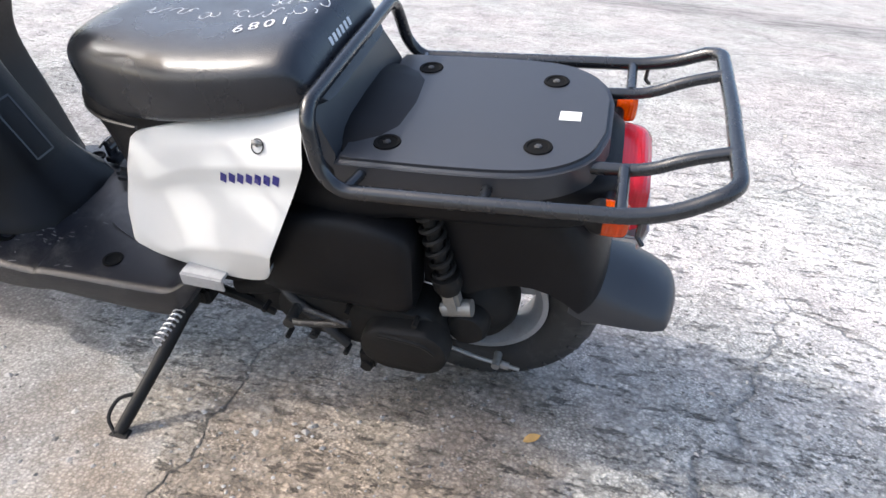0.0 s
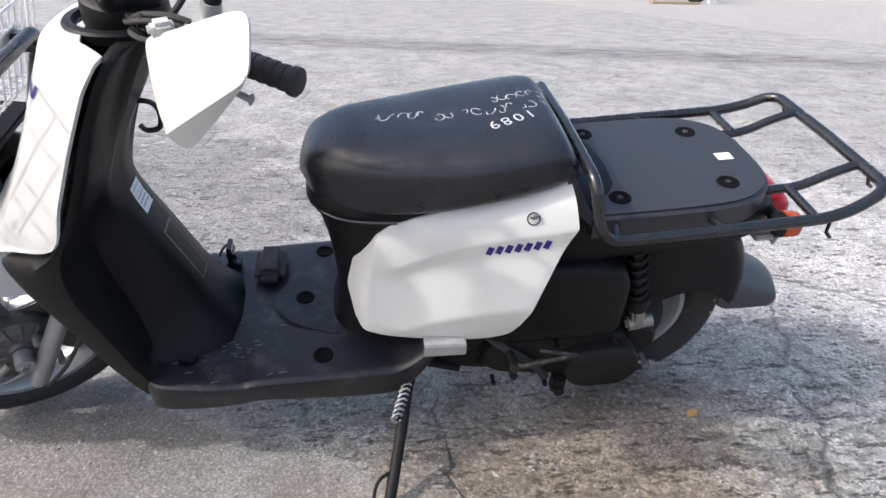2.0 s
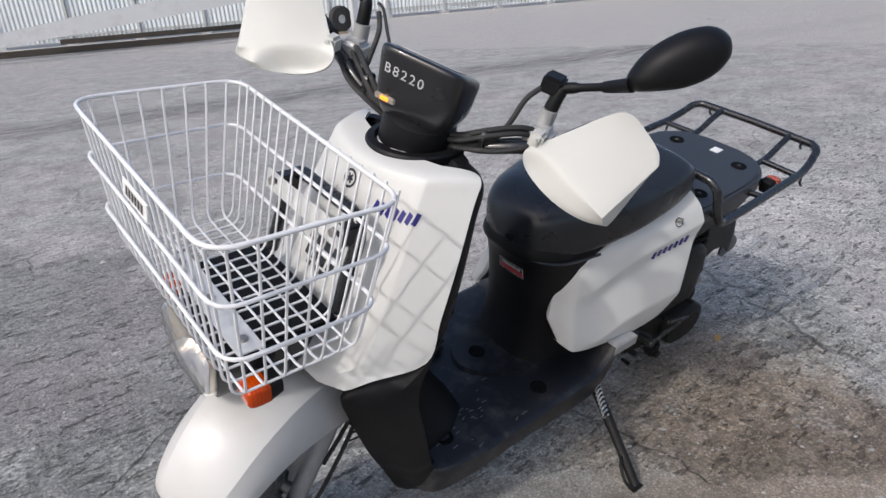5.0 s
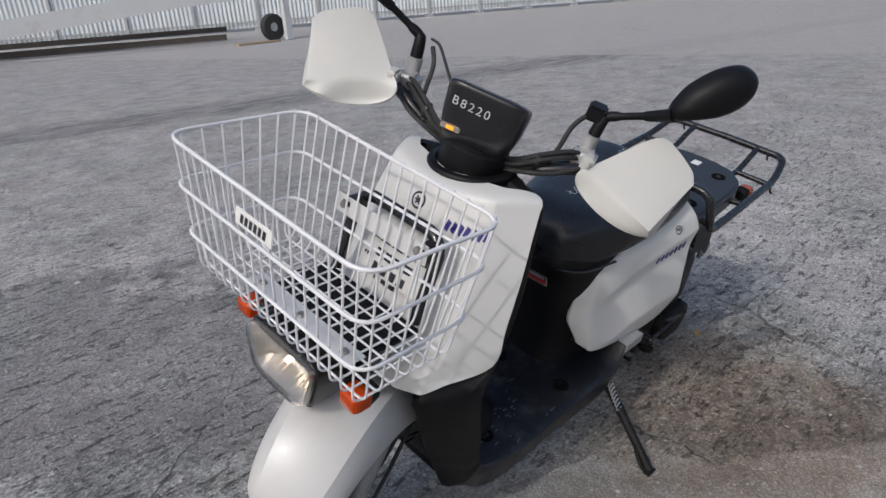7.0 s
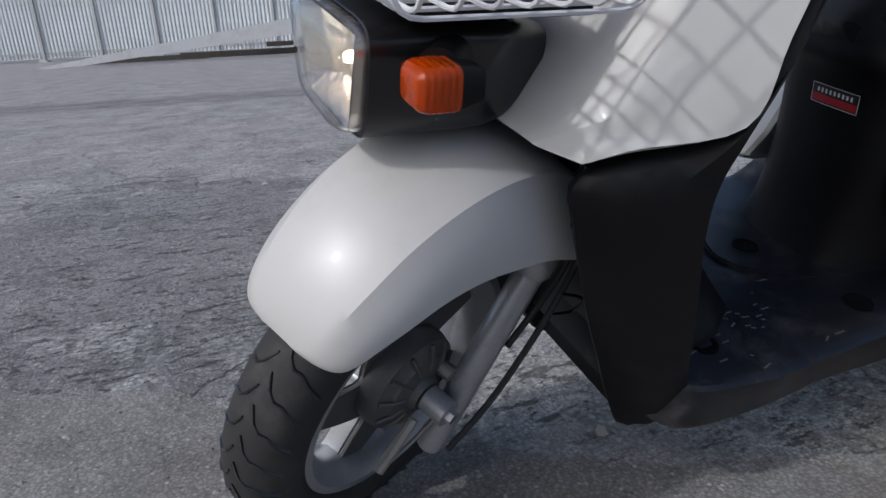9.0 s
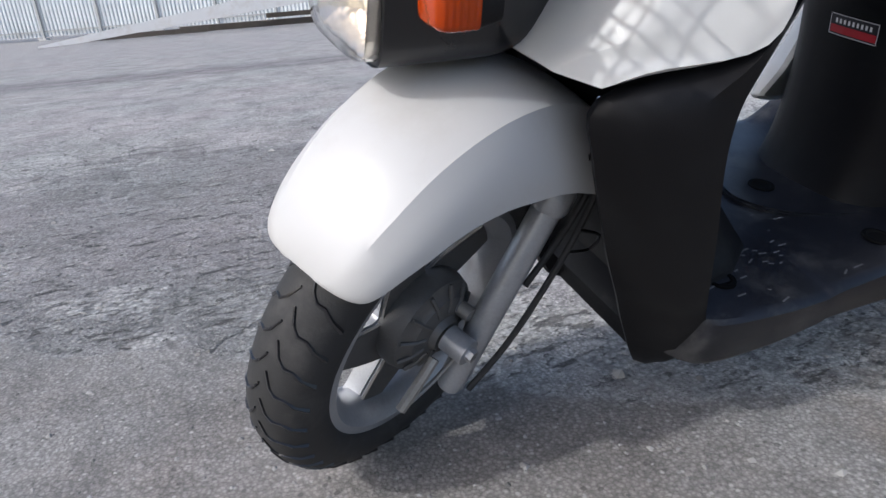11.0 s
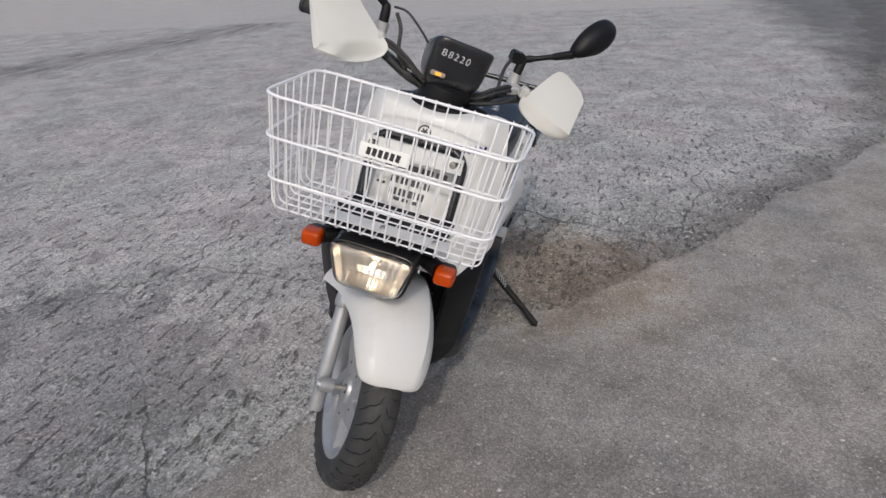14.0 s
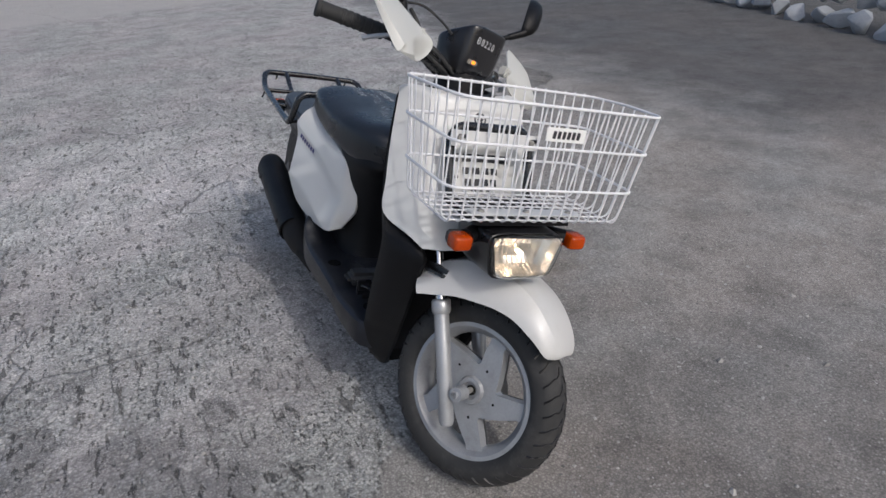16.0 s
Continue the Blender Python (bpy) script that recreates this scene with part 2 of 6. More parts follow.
def lathe(profile, axis="y", n=48, centre=(0, 0, 0)):
    """A turned body: profile of (radius, along); axis x, y or z."""
    rows = []
    for r, h in profile:
        row = []
        for k in range(n):
            c, s = math.cos(2 * math.pi * k / n) * r, math.sin(2 * math.pi * k / n) * r
            row.append({"y": (c, h, s), "z": (c, s, h), "x": (h, c, s)}[axis])
        rows.append([tuple(q + o for q, o in zip(pt, centre)) for pt in row])
    return grid(rows, wrap=True, cap=False)


def box(x0, x1, y0, y1, z0, z1, bevel=0.003, seg=2):
    bm = bmesh.new()
    bmesh.ops.create_cube(bm, size=1)
    bm.transform(Matrix.Translation(((x0 + x1) / 2, (y0 + y1) / 2, (z0 + z1) / 2)) @ Matrix.Diagonal((x1 - x0, y1 - y0, z1 - z0, 1)))
    if bevel:
        bmesh.ops.bevel(bm, geom=bm.edges[:], offset=min(bevel, 0.45 * min(x1 - x0, y1 - y0, z1 - z0)), segments=seg, affect="EDGES")
    return bm


def slab(outline, z0, z1, bevel=0.004, seg=2):
    """A plate with an xy outline between two heights."""
    bm = bmesh.new()
    f = bm.faces.new([bm.verts.new((x, y, z0)) for x, y in outline])
    r = bmesh.ops.extrude_face_region(bm, geom=[f])
    for v in r["geom"]:
        if isinstance(v, bmesh.types.BMVert):
            v.co.z = z1
    bmesh.ops.recalc_face_normals(bm, faces=bm.faces)
    if bevel:
        top = [e for e in bm.edges if all(abs(v.co.z - max(z0, z1)) < 1e-6 for v in e.verts)]
        bmesh.ops.bevel(bm, geom=top, offset=bevel, segments=seg, affect="EDGES")
    return bm


def cyl(a, b, r, sides=16, bevel=0.0):
    a, b = Vector(a), Vector(b)
    if not bevel:
        return tube([a, b], r, sides)
    d = (b - a).normalized() * bevel
    return tube([a, a + d, b - d, b], [r - bevel, r, r, r - bevel], sides)


# ---- ground and surroundings ----
def ground_material():
    m = bpy.data.materials.new("worn_asphalt")
    m.use_nodes = True
    nt = m.node_tree
    b = nt.nodes["Principled BSDF"]
    N, lk = nt.nodes.new, nt.links.new
    tc = N("ShaderNodeTexCoord")

    def noise_(scale, detail=6, rough=0.6):
        n = N("ShaderNodeTexNoise")
        n.inputs["Scale"].default_value, n.inputs["Detail"].default_value, n.inputs["Roughness"].default_value = scale, detail, rough
        lk(tc.outputs["Object"], n.inputs["Vector"])
        return n.outputs["Fac"]

    def ramp(src, p0, p1, c0=(0, 0, 0), c1=(1, 1, 1)):
        r = N("ShaderNodeValToRGB")
        r.color_ramp.elements[0].position, r.color_ramp.elements[1].position = p0, p1
        r.color_ramp.elements[0].color, r.color_ramp.elements[1].color = (*c0, 1), (*c1, 1)
        lk(src, r.inputs[0])
        return r.outputs[0]

    def mixc(fac, a, c, blend="MIX"):
        x = N("ShaderNodeMix")
        x.data_type, x.blend_type = "RGBA", blend
        for src, k in ((fac, 0), (a, 6), (c, 7)):
            if isinstance(src, (int, float)):
                x.inputs[k].default_value = src
            elif isinstance(src, tuple):
                x.inputs[k].default_value = (*src, 1)
            else:
                lk(src, x.inputs[k])
        return x.outputs[2]

    def mth(op, a, c=0.0):
        x = N("ShaderNodeMath")
        x.operation = op
        for src, k in ((a, 0), (c, 1)):
            if isinstance(src, (int, float)):
                x.inputs[k].default_value = src
            else:
                lk(src, x.inputs[k])
        return x.outputs[0]

    def rng(src, a, c, lo, hi):
        x = N("ShaderNodeMapRange")
        for k, v in enumerate((a, c, lo, hi)):
            x.inputs[k + 1].default_value = v
        lk(src, x.inputs[0])
        return x.outputs[0]

    def mul(*v):
        out = v[0]
        for q in v[1:]:
            out = mth("MULTIPLY", out, q)
        return out

    def cells(scale):
        v = N("ShaderNodeTexVoronoi")
        v.inputs["Scale"].default_value = scale
        lk(tc.outputs["Object"], v.inputs["Vector"])
        w = N("ShaderNodeRGBToBW")
        lk(v.outputs["Color"], w.inputs[0])
        return v.outputs["Distance"], w.outputs[0]

    sep = N("ShaderNodeSeparateXYZ")
    lk(tc.outputs["Object"], sep.inputs[0])
    X_, Y_ = sep.outputs[0], sep.outputs[1]
    # edge of the smoother patch, on the stand's side
    edge = mth("MAXIMUM", mth("ADD", mth("MULTIPLY", X_, -0.80), -0.32), mth("ADD", mth("MULTIPLY", X_, -0.225), -1.775))
    d = mth("SUBTRACT", edge, Y_)
    d = mth("ADD", d, mth("ADD", mul(mth("SUBTRACT", noise_(1.7, 4, 0.5), 0.5), 0.55), mul(mth("SUBTRACT", noise_(40, 4, 0.6), 0.5), 0.035)))
    patch = ramp(d, 0.0, 0.02)
    # chippings: 11 mm and 6 mm stones with dark gaps, and sand between
    d1, c1 = cells(92)
    d2, c2 = cells(170)
    sand, mid, broad, big = noise_(420, 3, 0.7), noise_(24, 7, 0.7), noise_(3.2, 9, 0.68), noise_(0.35, 5, 0.5)
    g1 = mul(rng(c1, 0.2, 0.8, 0.78, 1.18), rng(d1, 0.30, 0.62, 1.0, 0.60))
    g2 = mul(rng(c2, 0.2, 0.8, 0.76, 1.20), rng(d2, 0.30, 0.62, 1.0, 0.60))
    which = ramp(noise_(9, 6, 0.6), 0.42, 0.60)
    gx_ = N("ShaderNodeMix")
    lk(which, gx_.inputs[0])
    lk(g2, gx_.inputs[2])
    lk(g1, gx_.inputs[3])
    stone = gx_.outputs[0]
    grain = mul(stone, rng(sand, 0.3, 0.7, 0.76, 1.20))
    worn_v = mul(grain, rng(mid, 0.3, 0.7, 0.80, 1.18), rng(broad, 0.34, 0.66, 0.78, 1.22))
    hue = mixc(ramp(noise_(1.3, 5, 0.6), 0.40, 0.60), (0.352, 0.332, 0.324), (0.330, 0.330, 0.317))
    worn = mixc(1.0, hue, worn_v, "MULTIPLY")
    # hollows where the binder has gone
    st = N("ShaderNodeMapping")
    st.inputs["Scale"].default_value = (1.0, 1.9, 1.0)
    st.inputs["Rotation"].default_value = (0, 0, radians(24))
    lk(tc.outputs["Object"], st.inputs["Vector"])
    pit = N("ShaderNodeTexNoise")
    pit.inputs["Scale"].default_value, pit.inputs["Detail"].default_value, pit.inputs["Roughness"].default_value = 17, 7, 0.66
    lk(st.outputs[0], pit.inputs["Vector"])
    strip = mul(rng(d, -0.46, -0.06, 0.0, 1.0), ramp(X_, 0.0, 0.35), rng(X_, 4.5, 7.0, 1.0, 0.0))
    depth = mth("ADD", pit.outputs["Fac"], mul(strip, 0.025))
    pits = mul(ramp(depth, 0.550, 0.588), ramp(mth("ADD", noise_(1.4, 5, 0.6), mul(strip, 0.2)), 0.45, 0.58))
    worn = mixc(mul(strip, 0.80), worn, mixc(1.0, (0.135, 0.124, 0.112), worn_v, "MULTIPLY"))
    worn = mixc(mul(pits, 0.32), worn, (0.085, 0.080, 0.076))
    # small torn holes, longer than wide, with pale broken stone and painted lit edges beside them
    def torn(scale, lo, turn, shift, detail=7, rough=0.68, stretch=1.35):
        w = N("ShaderNodeMapping")
        w.inputs["Scale"].default_value = (1.0, stretch, 1.0)
        w.inputs["Rotation"].default_value = (0, 0, radians(turn))
        w.inputs["Location"].default_value = shift
        lk(tc.outputs["Object"], w.inputs["Vector"])
        q = N("ShaderNodeTexNoise")
        q.inputs["Scale"].default_value, q.inputs["Detail"].default_value, q.inputs["Roughness"].default_value = scale, detail, rough
        lk(w.outputs[0], q.inputs["Vector"])
        return ramp(q.outputs["Fac"], lo, lo + 0.045)
    loose = rng(noise_(2.6, 6, 0.65), 0.45, 0.58, 0.03, 1.0)
    holes = mth("MAXIMUM", mul(torn(44, 0.592, 27, (0, 0, 0)), loose), torn(24, 0.606, 12, (3, 1, 0), stretch=1.8))
    # longer scars across the yard
    scars = mul(torn(10.5, 0.574, -8, (5, 2, 0), 9, 0.70, 2.9), ramp(noise_(0.8, 4, 0.6), 0.32, 0.46))
    holes = mth("MAXIMUM", holes, scars)
    # hole mask shifted sideways: pale stone and sunlit rims in the colour
    chips = mul(torn(44, 0.570, 27, (0.007, 0.016, 0)), loose, mth("SUBTRACT", 1.0, holes))
    worn = mixc(mul(chips, 0.45), worn, (0.50, 0.485, 0.46))
    worn = mixc(mul(holes, 0.72), worn, (0.045, 0.041, 0.038))
    # the patch
    soft = mul(rng(c2, 0.2, 0.8, 0.82, 1.14), rng(d2, 0.30, 0.60, 1.0, 0.68), rng(sand, 0.3, 0.7, 0.76, 1.18), rng(mid, 0.3, 0.7, 0.88, 1.12), rng(broad, 0.34, 0.66, 0.76, 1.22))
    tan_ = mixc(ramp(noise_(0.9, 6, 0.65), 0.42, 0.60), (0.222, 0.203, 0.187), (0.209, 0.203, 0.194))
    flat_ = mixc(1.0, tan_, soft, "MULTIPLY")
    flat_ = mixc(mul(ramp(c1, 0.76, 0.80), ramp(d1, 0.16, 0.34, (1, 1, 1), (0, 0, 0))), flat_, (0.30, 0.288, 0.27))
    flat_ = mixc(mul(ramp(c1, 0.17, 0.20, (1, 1, 1), (0, 0, 0)), ramp(d1, 0.30, 0.42, (1, 1, 1), (0, 0, 0)), 0.7), flat_, (0.07, 0.066, 0.062))
    col = mixc(patch, worn, flat_)

    # tinted areas: stains, and broader darker and lighter tones
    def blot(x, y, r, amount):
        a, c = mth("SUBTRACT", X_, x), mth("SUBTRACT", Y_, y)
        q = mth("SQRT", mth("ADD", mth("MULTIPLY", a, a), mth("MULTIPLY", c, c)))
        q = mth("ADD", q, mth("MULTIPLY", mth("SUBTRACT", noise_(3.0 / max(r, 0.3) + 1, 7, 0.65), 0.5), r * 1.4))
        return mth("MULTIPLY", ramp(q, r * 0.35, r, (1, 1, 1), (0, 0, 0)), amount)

    def tint(mask, colour):
        return mixc(mask, col, mixc(1.0, col, colour, "MULTIPLY"))
    col = tint(blot(0.40, -0.50, 0.55, 0.55), (1.18, 0.98, 0.78))
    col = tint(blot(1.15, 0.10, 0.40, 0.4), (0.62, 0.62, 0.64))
    # darker brown below the engine and rear wheel
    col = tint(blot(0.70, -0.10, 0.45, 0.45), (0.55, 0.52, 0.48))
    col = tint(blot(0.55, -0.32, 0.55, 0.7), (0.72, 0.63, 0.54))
    # broad tones: darker ahead of the scooter, lighter behind it and far off
    col = tint(blot(-0.9, 0.1, 1.8, 0.4), (0.66, 0.66, 0.66))
    col = tint(mul(blot(-0.9, 1.3, 2.5, 0.85), mth("SUBTRACT", 1.0, patch)), (0.62, 0.62, 0.63))
    col = tint(blot(-1.0, -0.9, 0.85, 0.8), (0.70, 0.70, 0.70))
    col = tint(blot(1.9, 0.7, 1.5, 0.8), (1.35, 1.35, 1.35))
    col = tint(blot(4.5, 6.5, 6.0, 0.85), (1.60, 1.60, 1.58))
    col = tint(mul(ramp(noise_(5.0, 7, 0.7), 0.50, 0.64), 0.8), (0.74, 0.735, 0.73))
    # a ravelled band across the yard, smoother paving past it, and a long joint
    across = mth("ADD", mth("SUBTRACT", Y_, 6.7), mul(X_, 0.248))
    across = mth("ADD", across, mul(mth("SUBTRACT", noise_(0.9, 5, 0.6), 0.5), 0.5))
    sm = N("ShaderNodeMapping")
    sm.inputs["Scale"].default_value = (0.9, 7.0, 1.0)
    sm.inputs["Rotation"].default_value = (0, 0, radians(14))
    lk(tc.outputs["Object"], sm.inputs["Vector"])
    sn = N("ShaderNodeTexNoise")
    sn.inputs["Scale"].default_value, sn.inputs["Detail"].default_value, sn.inputs["Roughness"].default_value = 1.6, 8, 0.65
    lk(sm.outputs[0], sn.inputs["Vector"])
    streak = ramp(sn.outputs["Fac"], 0.47, 0.58)
    away = mth("ABSOLUTE", across)
    col = tint(mul(ramp(away, 0.25, 0.75, (1, 1, 1), (0, 0, 0)), mth("ADD", 0.35, mul(streak, 0.6))), (0.42, 0.42, 0.43))
    col = tint(mul(streak, ramp(Y_, 1.2, 3.0), 0.45), (0.62, 0.62, 0.63))
    joint = mth("ABSOLUTE", mth("ADD", mth("SUBTRACT", Y_, mth("SUBTRACT", 4.53, mul(X_, 0.13))), mul(mth("SUBTRACT", noise_(2.2, 5, 0.6), 0.5), 0.3)))
    col = tint(mul(ramp(joint, 0.015, 0.05, (1, 1, 1), (0, 0, 0)), ramp(X_, 3.0, 4.5), 0.8), (0.4, 0.4, 0.4))
    pale = ramp(mth("ADD", mth("SUBTRACT", mth("ADD", X_, mul(Y_, 0.28)), 9.2), mul(mth("SUBTRACT", noise_(0.7, 4, 0.5), 0.5), 0.8)), 0.0, 0.25)
    pale = mul(pale, ramp(Y_, 4.6, 5.4, (1, 1, 1), (0, 0, 0)))
    col = mixc(mul(pale, 0.75), col, mixc(1.0, (0.40, 0.385, 0.365), rng(mid, 0.3, 0.7, 0.93, 1.07), "MULTIPLY"))
    # damp, darker paving towards the bank
    e = mth("SUBTRACT", mth("MULTIPLY", Y_, -1.0), mth("ADD", 2.3, mul(mth("SUBTRACT", noise_(0.8, 6, 0.6), 0.5), 1.3)))
    e = mul(ramp(e, 0.0, 0.9), ramp(X_, -0.5, 1.2))
    col = tint(mul(e, 0.9), (0.34, 0.35, 0.37))
    # cracks
    ck = N("ShaderNodeTexVoronoi")
    ck.feature = "DISTANCE_TO_EDGE"
    ck.inputs["Scale"].default_value = 0.6
    wob = N("ShaderNodeVectorMath")
    nz = N("ShaderNodeTexNoise")
    nz.inputs["Scale"].default_value, nz.inputs["Detail"].default_value = 4.0, 7
    lk(tc.outputs["Object"], nz.inputs["Vector"])
    wob.operation = "MULTIPLY_ADD"
    lk(nz.outputs["Color"], wob.inputs[0])
    wob.inputs[1].default_value = (0.26, 0.26, 0.0)
    lk(tc.outputs["Object"], wob.inputs[2])
    lk(wob.outputs[0], ck.inputs["Vector"])
    crack = mul(ramp(ck.outputs["Distance"], 0.0006, 0.0024, (1, 1, 1), (0, 0, 0)), ramp(noise_(1.1, 4), 0.42, 0.53), mth("SUBTRACT", 1.0, patch))
    col = mixc(mul(crack, 0.55), col, (0.04, 0.04, 0.04))
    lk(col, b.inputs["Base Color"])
    b.inputs["Roughness"].default_value = 0.88
    h = mth("ADD", mul(stone, 0.5), mth("ADD", mul(mid, 0.7), mul(sand, 0.3)))
    h = mth("SUBTRACT", h, mth("ADD", mul(pits, 0.5), mth("ADD", crack, mul(holes, 1.1, mth("SUBTRACT", 1.0, patch)))))
    bp = N("ShaderNodeBump")
    bp.inputs["Distance"].default_value = 0.0065
    lk(mth("SUBTRACT", 0.9, mul(patch, 0.45)), bp.inputs["Strength"])
    lk(h, bp.inputs["Height"])
    lk(bp.outputs[0], b.inputs["Normal"])
    return m


GROUND = ground_material()


def ticks(near, step, far):
    t = list(np.arange(-near, near + 1e-6, step))
    s = step
    while t[-1] < far:
        s *= 1.35
        t.append(t[-1] + s)
        t.insert(0, t[0] - s)
    return t


def ground_height(x, y):
    r = math.hypot(x, y)
    return (noise.noise(Vector((x * 3.1, y * 3.1, 0))) * 0.004 + noise.noise(Vector((x * 14, y * 14, 3))) * 0.0022) * min(1, 6 / (r + 0.1)) - 0.003


gx = ticks(2.6, 0.035, 900)
rows_ = [[(x, y, ground_height(x, y)) for y in gx] for x in gx]
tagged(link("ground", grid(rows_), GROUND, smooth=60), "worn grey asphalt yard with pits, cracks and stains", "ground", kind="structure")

SHEET = mat("fence_sheet", (0.60, 0.63, 0.65), 0.5, vary=0.08, scale=2, stain=(0.3, 0.28, 0.25), stain_amt=0.4, stain_scale=1.2)
POST = mat("fence_post", (0.42, 0.43, 0.43), 0.55, vary=0.1, scale=3, stain=(0.2, 0.16, 0.12), stain_amt=0.4)
RAILM = mat("trailer_paint", (0.55, 0.56, 0.57), 0.5, vary=0.1, scale=2, stain=(0.25, 0.2, 0.15), stain_amt=0.4, stain_scale=2)
DARKM = mat("dark_timber", (0.07, 0.06, 0.05), 0.85, vary=0.4, scale=6)

# fence of corrugated sheet
F0, F1 = Vector((-26, 41.5, 0)), Vector((58, 3.3, 0))
fence = tagged(new("fence"), "pale corrugated metal sheet fence with posts", "fence", kind="structure")
fence.matrix_world = Matrix.Translation(F0) @ Matrix.Rotation(math.atan2((F1 - F0).y, (F1 - F0).x), 4, "Z")
flen = (F1 - F0).length
panel_w = 2.4


def fence_panel():
    rows = []
    n = int(panel_w / 0.04)
    for i in range(n + 1):
        x = i * panel_w / n
        y = 0.022 * (1 if i % 4 in (0, 1) else -1)
        rows.append([(x, y, 0.12), (x, y, 3.6)])
    return grid(rows, thick=0.002)


pm = None
for i in range(int(flen / panel_w)):
    if pm is None:
        ob = part("fence_panel", fence_panel(), SHEET, fence, smooth=0)
        pm = ob.data
        qm = part("fence_post", box(-0.05, 0.05, -0.11, -0.03, 0.0, 3.65, 0.008), POST, fence).data
        km = part("post_footing", box(-0.18, 0.18, -0.22, 0.06, -0.05, 0.07, 0.02), STEEL, fence).data
        bmq = part("fence_rail", box(0, panel_w, -0.06, -0.028, 0.30, 0.36, 0.005), POST, fence).data
    else:
        for nm, me in (("fence_panel", pm), ("fence_post", qm), ("post_footing", km), ("fence_rail", bmq)):
            ob = new(nm, me)
            ob.parent = fence
            ob.location = (i * panel_w, 0, 0)

# loading ramp by the fence: two tapered beams rising from the ground to a wheeled leg
ramp = tagged(new("loading_ramp"), "long pale steel loading ramp on a wheeled leg", "ramp")


def ramp_beam(shift):
    a, b = Vector((-3.2, 20.4, 0)), Vector((9.9, 16.2, 0))
    d = (b - a).normalized()
    n = Vector((-d.y, d.x, 0))
    rings = []
    for f, z0, h in ((0.0, 0.0, 0.05), (0.08, 0.05, 0.16), (0.5, 0.62, 0.42), (0.8, 1.05, 0.46), (1.0, 1.22, 0.46)):
        c = a + (b - a) * f + n * shift
        rings.append([tuple(c + n * u + Vector((0, 0, z0 + v))) for u, v in ((-0.1, 0), (-0.1, h), (0.1, h), (0.1, 0))])
    return grid(rings, cap=True, wrap=True)


part("beam", ramp_beam(0.0), RAILM, ramp, smooth=0)
part("beam", ramp_beam(1.8), RAILM, ramp, smooth=0)
part("leg", box(9.75, 9.95, 16.05, 16.22, 0.0, 1.4, 0.01), RAILM, ramp)
part("wheel", lathe([(0.12, -0.1), (0.33, -0.1), (0.37, -0.05), (0.37, 0.05), (0.33, 0.1), (0.12, 0.1)], "y", 32, (9.55, 16.45, 0.37)), RUBBER, ramp, "small black wheel")
part("wheel_hub", lathe([(0.0, -0.06), (0.13, -0.06), (0.13, 0.06), (0.0, 0.06)], "y", 24, (9.55, 16.45, 0.37)), RAILM, ramp)
timber = tagged(new("timber_stack"), "low stack of dark weathered timbers on the ground", "timber")
for x0, y0, x1, y1, z, r in ((1.5, 21.4, 9.2, 18.6, 0.12, 0.12), (0.5, 21.8, 6.5, 19.6, 0.12, 0.13), (3.0, 21.0, 9.4, 18.9, 0.34, 0.10), (-2.0, 21.6, 1.2, 20.9, 0.10, 0.10)):
    part("timber", tube([(x0, y0, z), (x1, y1, z)], r, 4), DARKM, timber, smooth=0)
plank = tagged(link("plank", box(8.0, 9.3, 15.7, 15.95, 0.0, 0.05, 0.005), mat("pale_wood", (0.36, 0.27, 0.17), 0.8, vary=0.2, scale=8)), "pale loose wooden plank on the ground", "plank")

# white gate in the far corner
gate = tagged(new("gate"), "white sheet metal gate between two posts", "gate", kind="structure")
GATEM = mat("gate_paint", (0.72, 0.72, 0.71), 0.5, vary=0.05, scale=2)
part("gate_leaf", box(17.1, 17.16, 0.1, 2.7, 0.15, 2.6, 0.01), GATEM, gate)
for y in (0.0, 2.8):
    part("gate_post", box(17.05, 17.2, y - 0.07, y + 0.07, 0, 2.8, 0.01), POST, gate)

# rubble stone bank at the far side
STONE = mat("quarry_stone", (0.33, 0.345, 0.365), 0.85, vary=0.35, scale=5, bump=0.8, bump_scale=45, stain=(0.17, 0.16, 0.15), stain_amt=0.6, stain_scale=3)
bank = tagged(new("stone_bank"), "bank of pale grey quarry stones", "stone wall", kind="structure")
rs = random.Random(4)


def rock(r):
    """A broken stone: the hull of a few scattered points, with worn edges."""
    bm = bmesh.new()
    for _ in range(15):
        v = Vector((rs.gauss(0, 1), rs.gauss(0, 1), rs.gauss(0, 1))).normalized()
        bm.verts.new(v * r * rs.uniform(0.78, 1.08))
    hull = bmesh.ops.convex_hull(bm, input=bm.verts[:])
    bmesh.ops.delete(bm, geom=[g for g in hull["geom_interior"] if isinstance(g, bmesh.types.BMVert)], context="VERTS")
    bmesh.ops.dissolve_limit(bm, angle_limit=radians(14), verts=bm.verts[:], edges=bm.edges[:])
    bmesh.ops.bevel(bm, geom=bm.edges[:], offset=r * 0.07, segments=1, affect="EDGES")
    return bm


rocks = [link("stone", rock(0.165), STONE, bank, smooth=20) for _ in range(10)]
k = 0
